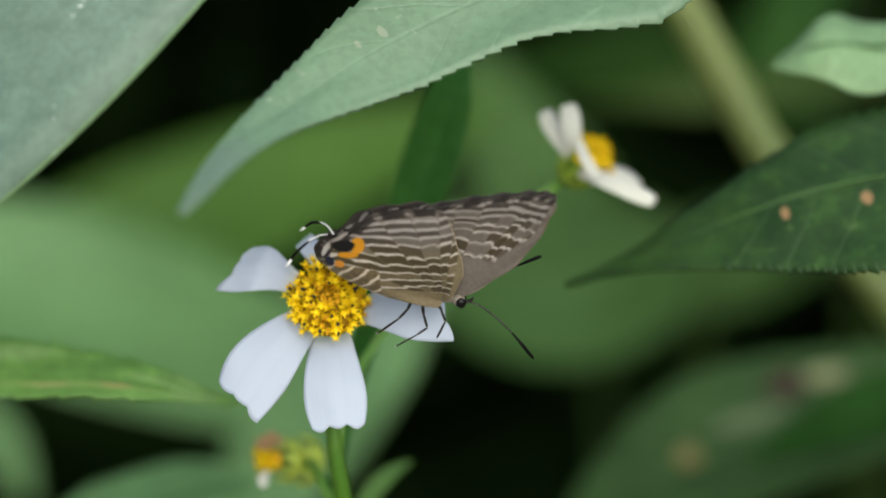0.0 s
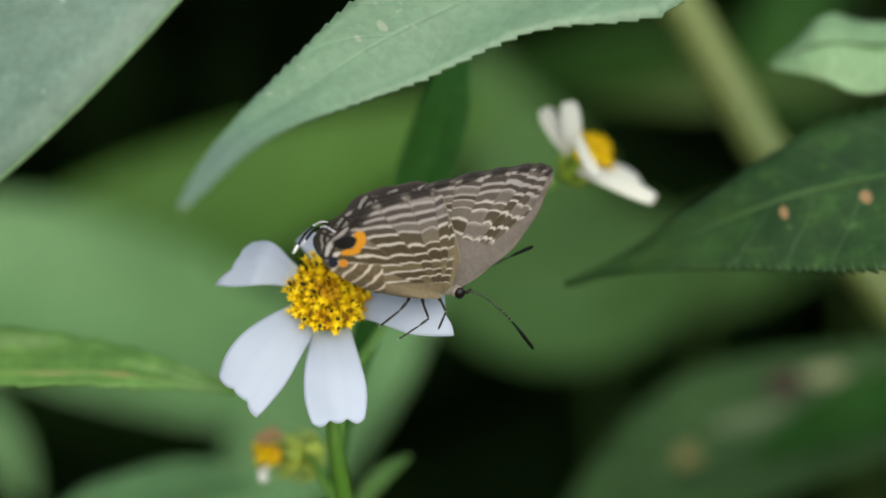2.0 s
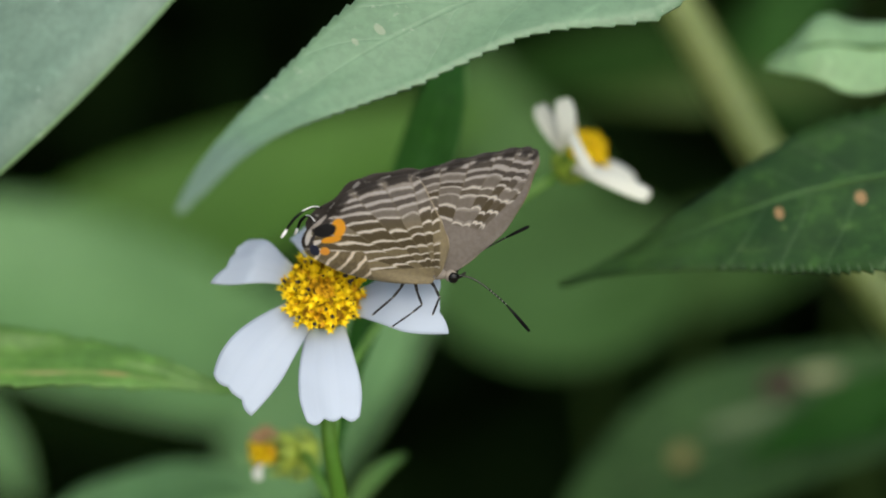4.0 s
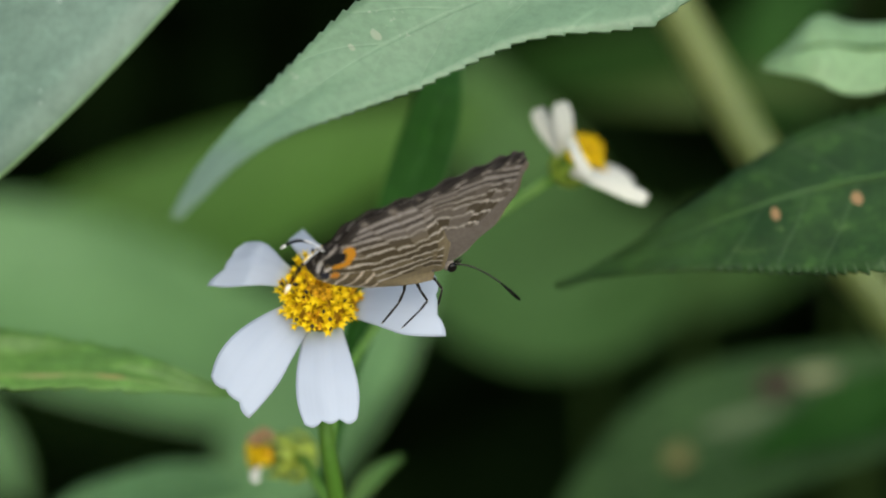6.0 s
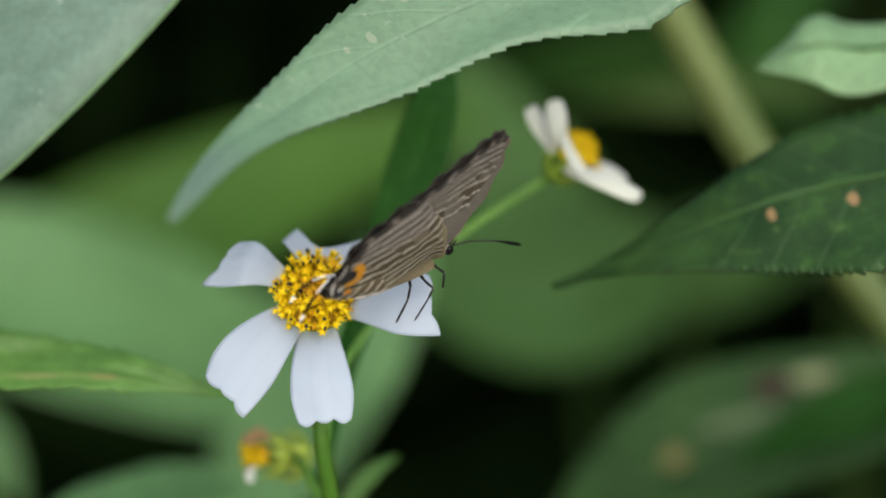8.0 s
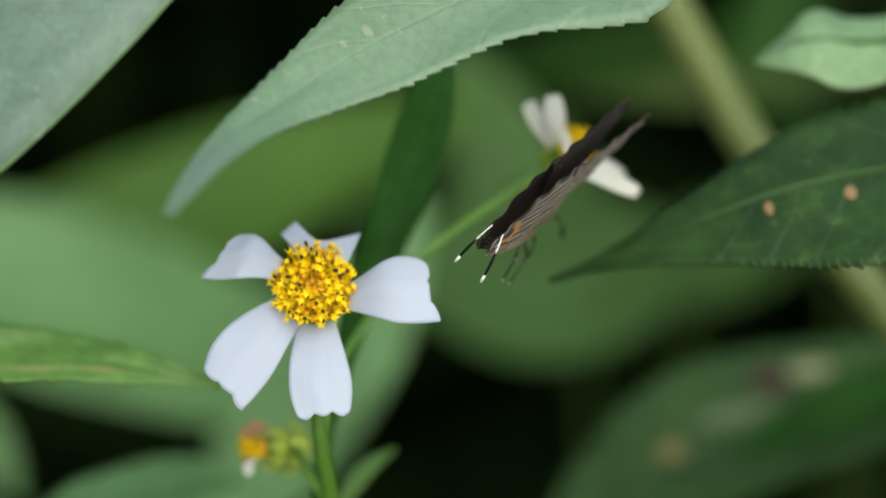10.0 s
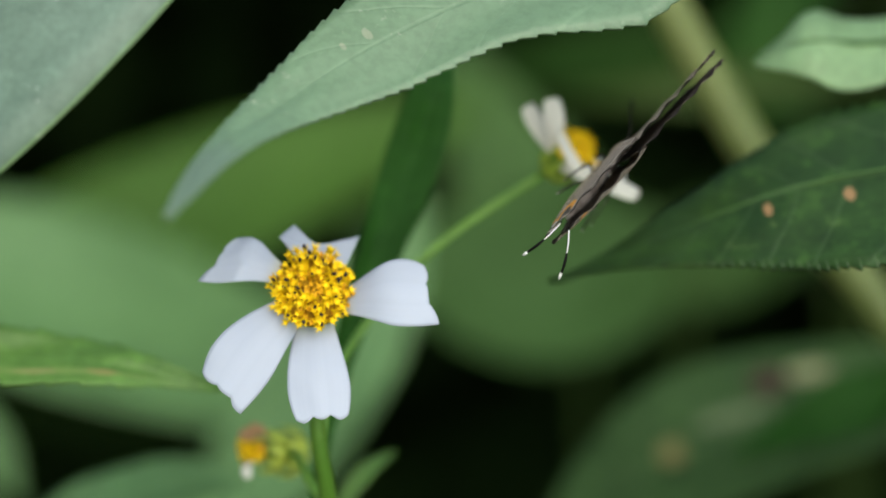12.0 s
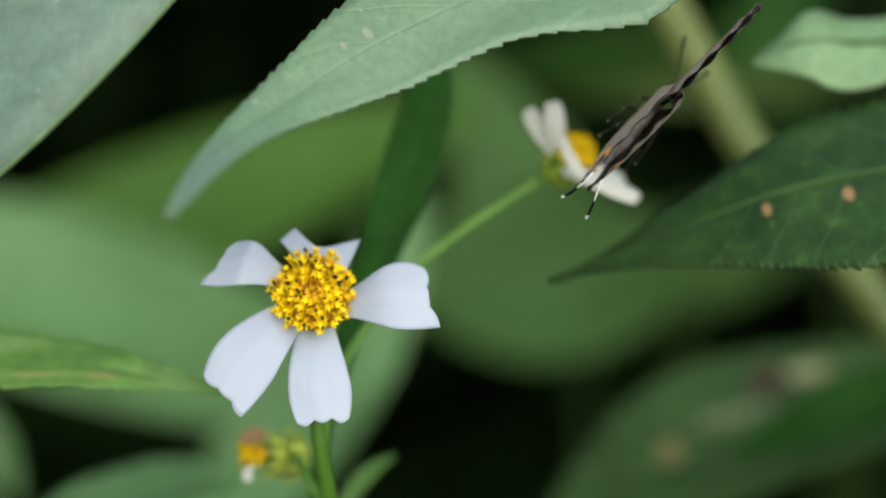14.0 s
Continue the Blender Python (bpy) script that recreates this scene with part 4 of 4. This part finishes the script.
def build_butterfly():
    b = new("butterfly")
    b.empty_display_size = 0.005
    tagged(b, "small grey-brown butterfly with pale wavy lines and an orange eyespot", "butterfly")
    bm = bmesh.new()
    ellipsoid(bm, (0.1, 0, 0.5), (1.6, 0.42, 0.75), 8)
    bug_part("thorax", bm, M_FUR, b)
    bm = bmesh.new()
    line = [Vector(p) * MM for p in ((-1, 0, 0.6), (-3, 0, 0.6), (-5.5, 0, 0.8), (-8, 0, 1.4), (-10.4, 0, 2.3))]
    tube(bm, curve_points(line, 20), [(0.72 + 0.06 * math.sin(i * 1.9)) * MM * min(1.0, 0.5 + i / 16) * (1 - 0.75 * max(0, i / 20 - 0.6) / 0.4) for i in range(21)], 12)
    bug_part("abdomen", bm, M_PALE_FUR, b, "pale grey furred abdomen")
    bm = bmesh.new()
    ellipsoid(bm, (1.75, 0, 0.2), (0.75, 0.7, 0.75))
    head = bug_part("head", bm, M_FUR, b)
    antennae = {}
    for sy in (-1, 1):
        bm = bmesh.new()
        ellipsoid(bm, (2.05, 0.55 * sy, 0.06), (0.6, 0.46, 0.66))
        bug_part("eye", bm, M_EYE, head, "glossy black eye")
        bm = bmesh.new()
        if sy < 0:
            ctrl = [(2.4, -0.4, 0.35), (4.2, -0.9, 0.05), (7.2, -1.5, -2.2), (10.5, -2.0, -6.1)]
        else:
            ctrl = [(2.5, 0.4, 0.5), (4.8, 1.0, 2.2), (7.5, 2.0, 3.3), (10.9, 3.0, 4.5)]
        pts = curve_points([Vector(p) * MM for p in ctrl], 30)
        # black joints with pale rings between them, then the black club
        for i in range(22):
            p, q = pts[i], pts[i + 1]
            tube(bm, [p, p.lerp(q, 0.74)], [0.105 * MM] * 2, 7)
            tube(bm, [p.lerp(q, 0.74), q], [0.075 * MM] * 2, 7, 1)
        tube(bm, pts[22:], [(0.09 + 0.12 * min(1.0, k / 4)) * MM * (0.6 if k == 8 else 1.0) for k in range(9)], 7)
        antennae[sy] = bug_part("antenna", bm, [M_TAIL, M_RING], head, "thin black clubbed antenna")
        bm = bmesh.new()
        tube(bm, [Vector((2.4, 0.15 * sy, -0.2)) * MM, Vector((3.1, 0.2 * sy, 0.1)) * MM, Vector((3.5, 0.2 * sy, 0.45)) * MM], [0.14 * MM, 0.13 * MM, 0.05 * MM], 6)
        bug_part("palp", bm, M_LEG, head)
        reach = 1.0 if sy < 0 else 0.2
        for ctrl in ([(-3.4, 0.3, 0.2), (-3.9, 1.2, -0.6), (-4.9, 1.9, -1.5), (-7.3, 2.6, -3.2)],
                     [(-2.3, 0.3, 0.0), (-2.1, 1.3, -1.1), (-1.6, 2.1, -2.4), (-2.7, 2.5, -3.1), (-5.2, 3.0, -4.6)],
                     [(-0.6, 0.3, -0.2), (-0.1, 1.0, -0.7), (0.4, 1.6, -1.8), (-0.5, 2.2, -3.7)]):
            bm = bmesh.new()
            pts = [Vector((x, y * sy, z * reach)) * MM for x, y, z in ctrl]
            for k, (p, q) in enumerate(zip(pts, pts[1:])):
                # each joint is black with a narrow pale ring at its end
                r = (0.2, 0.16, 0.14, 0.11)[k] * MM
                tube(bm, [p, p.lerp(q, 0.45), p.lerp(q, 0.93)], [r * 0.8, r, r * 0.85], 7)
                tube(bm, [p.lerp(q, 0.93), q], [r * 0.8, r * 0.7], 7, 1 if k else 0)
            bug_part("leg", bm, [M_LEG, M_RING], b)
    wings, tails = [], []
    for sy in (-1, 1):
        fw = bug_part("forewing", wing(FORE, 0.05, 0.16, sy, True), [M_FORE, M_UPPER], b, thick=0.00005)
        hw = bug_part("hindwing", wing(HIND, 0.26, 1.0, sy, False), [M_HIND, M_UPPER_HIND], b, thick=0.00005)
        for w in (fw, hw):
            w.modifiers["thickness"].material_offset = 1
        bm = bmesh.new()
        pts = curve_points([Vector(p) * MM for p in ((0, 0, 0), (-1.7, 0.1 * sy, 0.75), (-3.9, 0.4 * sy, 0.45), (-6.0, 0.8 * sy, -1.3))], 16)
        # a white upper edge on the thin root, then a fringed black length and the white tip
        tube(bm, pts[:9], [0.09 * MM] * 9, 6)
        tube(bm, [p + Vector((0, 0, 0.1 * MM)) for p in pts[1:9]], [0.07 * MM] * 8, 6, 1)
        tube(bm, pts[8:15], [0.11 * MM, 0.15 * MM, 0.18 * MM, 0.19 * MM, 0.18 * MM, 0.16 * MM, 0.13 * MM], 6)
        tube(bm, pts[14:], [0.15 * MM, 0.17 * MM, 0.09 * MM], 6, 1)
        tail = bug_part("tail", bm, [M_TAIL, M_TIP], hw, "thin black tail with a white edge and tip")
        tail.location = Vector((-13.5, 0.33 * sy, 6.9)) * MM
        tails.append((tail, sy))
        wings.append((fw, hw, sy))
    return b, wings, tails, antennae


butterfly, wings, tails, antennae = build_butterfly()


# ---- movement ----
def motions():
    def sway(ob, rows):
        home = Vector(ob.location)
        walk(ob, [(t, Matrix.Translation(home + shift(u, v))) for t, u, v in rows])

    sway(weed, [(0, 0, 0), (0.5, 0.77, -0.19), (1, 0, 0.71), (1.5, 0.26, 0.65), (2, 0.13, 0.55), (2.5, 0.06, 0.65), (3, 0.06, 0.87), (5.5, 0.13, 0.84), (6, 0.19, 0.71), (6.5, 0.06, 0.71), (7, 0.16, 0.71), (7.5, 0.13, 0.71), (8, 0, 0.84), (10.5, 0.16, 0.97), (11, 0.26, 0.71), (11.5, 0.29, 0.84), (12, 0.03, 0.77), (12.5, 0.61, 0.71), (13, 0.19, 0.48), (13.5, 0.71, 0.77), (14, 0.26, 0.39)])
    sway(second_head, [(0, 0, 0), (0.5, 0.1, -0.3), (1, 0.3, -0.5), (1.5, 0.07, -0.5), (2, 0, -0.33), (2.5, 0.26, -0.43), (3, 0, -0.2), (5.5, 0.03, -0.26), (6, 0.03, -0.36), (6.5, 0.1, -0.33), (7, -0.1, -0.2), (7.5, -0.07, -0.26), (8, -0.07, -0.13), (10.5, -0.1, -0.46), (11, -0.13, -0.46), (11.5, -0.17, -0.46), (12, -0.03, -0.46), (12.5, -0.13, -0.5), (13, 0, -0.46), (13.5, -0.07, -0.5), (14, 0, -0.46)])
    sway(big_leaf, [(0, 0, 0), (0.5, 0.92, -1.18), (1, 0.59, -0.39), (1.5, 0.46, 0.26), (2, 0.13, 0.59), (2.5, 0.46, 0.07), (3, 0.33, 0.33), (5.5, 0.46, 0), (6, 0.39, -0.2), (6.5, 0.59, -0.07), (7, 0.33, -0.26), (7.5, 0.46, -0.2), (8, 0.33, -0.43), (10.5, 0.2, -0.39), (11, 0.33, -0.53), (11.5, 0.13, -0.59), (12, 0.26, -0.53), (12.5, 0.3, -0.49), (13, 0.33, -0.49), (13.5, 0.33, -0.43), (14, 0.46, -0.46)])
    sway(top_left_leaf, [(0, 0, 0), (0.5, -0.26, 0.57), (1, -0.51, 1.02), (1.5, -0.89, 1.4), (2, -0.96, 1.59), (2.5, -1.02, 1.79), (3, -1.02, 1.98), (5.5, -0.64, 1.85), (6, -0.38, 1.85), (6.5, -0.32, 1.72), (7, -0.06, 1.85), (7.5, 0, 1.72), (8, 0.13, 1.88), (10.5, -0.06, 1.53), (11, -0.06, 1.53), (11.5, -0.13, 1.53), (12, 0.13, 1.72), (12.5, 0.29, 1.69), (13, 0.19, 1.75), (13.5, 0.32, 1.56), (14, 0.32, 1.53)])
    sway(left_leaf, [(0, 0, 0), (0.5, 0.95, 0.47), (1, 0.41, 1.55), (1.5, 0.47, 1.55), (2, 0.41, 1.28), (2.5, 0.54, 1.62), (3, 0.41, 1.42), (5.5, 0.47, 1.49), (6, 0.47, 1.22), (6.5, 0.41, 1.28), (7, 0.41, 1.08), (7.5, 0.41, 1.22), (8, 0.2, 1.32), (10.5, 0.41, 1.49), (11, 0.41, 1.22), (11.5, 0.54, 1.42), (12, 0.41, 1.35), (12.5, 0.78, 1.25), (13, 0.41, 1.05), (13.5, 0.88, 1.38), (14, 0.47, 0.95)])
    walk(butterfly, [
        (0, pose(-0.00003, -0.00334, 0.54520, 8.8, 1.8, -1.5)),
        (0.5, pose(0.00067, -0.00330, 0.54529, -2.7, 2.1, 1.6)),
        (1, pose(-0.00009, -0.00300, 0.54593, -3.6, 1.8, -0.1)),
        (1.3, pose(-0.00020, -0.00296, 0.54603, -1.5, 1.8, 1.0)),
        (1.5, pose(0.00012, -0.00304, 0.54584, -2.5, 1.4, 4.7)),
        (1.7, pose(0.00021, -0.00300, 0.54594, -8.7, 4.7, 11.5)),
        (2, pose(-0.00012, -0.00301, 0.54592, -9.4, 3.5, 8.4)),
        (2.5, pose(0.00000, -0.00304, 0.54586, -20.6, 2.7, 5.3)),
        (3, pose(-0.00010, -0.00275, 0.54646, -18.9, -1.4, -0.4)),
        (5.3, pose(-0.00031, -0.00210, 0.54784, 14.6, -4.6, 10.1)),
        (5.6, pose(-0.00034, -0.00219, 0.54767, 15.6, -6.9, 11.9)),
        (5.8, pose(-0.00011, -0.00214, 0.54777, 17.4, -8.5, 11.4)),
        (6, pose(-0.00004, -0.00183, 0.54842, 23.3, -12.3, 14.7)),
        (6.2, pose(-0.00032, -0.00177, 0.54858, 23.8, -13.5, 20.4)),
        (6.5, pose(-0.00016, -0.00166, 0.54880, 25.3, -15.2, 24.1)),
        (7, pose(-0.00001, -0.00154, 0.54905, 25.7, -18.0, 23.5)),
        (7.5, pose(0.00004, -0.00147, 0.54919, 27.6, -18.7, 25.2)),
        (8, pose(0.00022, -0.00121, 0.54975, 27.0, -24.0, 28.6)),
        (8.2, pose(0.00044, -0.00082, 0.55060, 24.4, -24.8, 25.5)),
        (10.3, pose(0.01400, 0.01267, 0.54672, 33.0, 1.1, 60.5)),
        (10.5, pose(0.01487, 0.01241, 0.54706, 33.4, -6.8, 56.0)),
        (10.7, pose(0.01499, 0.01299, 0.54678, 34.2, -0.2, 61.4)),
        (10.9, pose(0.01761, 0.01369, 0.54841, 34.8, -2.4, 62.3)),
        (11, pose(0.01915, 0.01386, 0.55044, 36.5, -10.9, 59.7)),
        (11.1, pose(0.01903, 0.01439, 0.55233, 41.8, -14.7, 58.3)),
        (11.3, pose(0.01993, 0.01408, 0.55263, 44.5, -20.4, 57.1)),
        (11.5, pose(0.02000, 0.01409, 0.55261, 46.6, -22.0, 56.1)),
        (11.7, pose(0.02030, 0.01404, 0.55241, 45.9, -21.9, 55.8)),
        (11.9, pose(0.02017, 0.01403, 0.55208, 46.2, -20.1, 54.1)),
        (12, pose(0.02153, 0.01390, 0.55376, 43.9, -24.4, 48.9)),
        (12.1, pose(0.02343, 0.01352, 0.55551, 41.3, -30.2, 44.9)),
        (12.3, pose(0.02511, 0.01430, 0.55737, 38.1, -30.9, 44.6)),
        (12.5, pose(0.02531, 0.01596, 0.55845, 38.9, -26.2, 48.9)),
        (13, pose(0.02590, 0.01505, 0.55995, 43.9, -30.8, 45.3)),
        (13.5, pose(0.02673, 0.01484, 0.56075, 47.1, -31.7, 41.3)),
        (14, pose(0.02680, 0.01519, 0.56059, 47.5, -29.2, 41.3)),
    ])
    # the tails trail behind
    trail = {-1: ((0, -15, -60), (3.2, -20, -78), (6, -10, -60), (8.2, -15, -20), (10.3, -38, 25), (11.5, -26, 28), (12.5, -24, 36), (14, -38, 24)),
             1: ((0, -15, 45), (3.2, -15, 50), (6, -10, 40), (8.2, -20, 20), (10.3, -46, 0), (11.5, -36, 0), (12.5, -34, 4), (14, -46, 4))}
    for tail, sy in tails:
        home = Matrix.Translation(tail.location)
        walk(tail, [(t, home @ pose(0, 0, 0, 0, a, b)) for t, a, b in trail[sy]])
    # the near antenna dips and lifts again
    root = Matrix.Translation(Vector((2.4, -0.4, 0.35)) * MM)
    walk(antennae[-1], [(t, root @ pose(0, 0, 0, 0, a, 0) @ root.inverted()) for t, a in ((0, 0), (3.2, 0), (5.3, 6), (6, 11), (6.5, 17), (7, 11), (7.5, 5), (8, 0), (14, 0))])
    # the other one droops on the second flower
    root = Matrix.Translation(Vector((2.5, 0.4, 0.5)) * MM)
    walk(antennae[1], [(t, root @ pose(0, 0, 0, 0, a, 0) @ root.inverted()) for t, a in ((0, 0), (8.2, 0), (10.3, 50), (14, 55))])
    # the ray that carried the butterfly springs up when it leaves
    hinge = at(*(-9.8, -7.0, 5.0)) - Vector(weed["spot"])
    walk(landing_petal, [(t, Matrix.Translation(hinge) @ Matrix.Rotation(radians(-a), 4, AWAY) @ Matrix.Translation(-hinge))
                         for t, a in ((0, 0), (8.2, 0), (8.7, 6), (9.0, 4), (14, 4.5))])
    # each wing's own movement: fore wings part a little, hind wings shuffle to and fro
    part_angles = ((0, 1.0), (8.2, 1.0), (9.2, 25.0), (10.3, 0.2), (11.6, -0.2), (12.0, 2.0), (12.4, 0.2), (14.0, 0.2))
    hind_angles = ((9.2, 22.0), (10.3, -1.2), (11.3, -1.5), (11.7, -1.0), (12.0, 1.5), (12.4, 0.0), (13.0, 1.2), (13.5, 2.0), (14.0, 1.8))
    shuffle = [(0, 2.1, 9.4, 4.4), (0.5, 4.6, 12.6, 9.9), (1, 8.9, 19.4, 19.0), (1.3, 9.5, 20.4, 20.4), (1.5, 9.3, 18.4, 19.9), (1.7, 7.2, 8.3, 15.3), (2, 5.4, 4.7, 11.6), (2.5, 0.0, 0.2, 0.0), (3, 0.2, -0.9, 1.0), (5.3, -1.0, 10.5, 6.0), (6, -2.0, 11.3, 4.0), (6.5, -2.0, 12.0, 1.0), (7, -2.5, 12.0, 0.5), (7.5, -2.5, 11.8, 0.3), (8, -0.5, 12.0, 0.5), (8.2, -0.5, 11.4, 1.0)]
    for fw, hw, sy in wings:
        walk(fw, [(t, pose(0, 0, 0, -sy * a, 0, 0)) for t, a in part_angles])
        if sy < 0:
            early = [(t, Matrix.Rotation(Vector((radians(a), radians(b), radians(c))).length, 4, Vector((a, b, c))) if abs(a) + abs(b) + abs(c) > 0.05 else pose(0, 0, 0)) for t, a, b, c in shuffle]
        else:
            early = [(t, pose(0, 0, 0, 0, b, 0)) for t, b in ((0, 5), (0.5, 6), (1, 8), (1.3, 9), (1.5, 8), (2, 5), (2.5, 6), (3, 9), (3.2, 9), (5.3, 8), (6, 9), (7, 10), (8.2, 9.5))]
        walk(hw, early + [(t, pose(0, 0, 0, -sy * a, 0, 0)) for t, a in hind_angles])


motions()
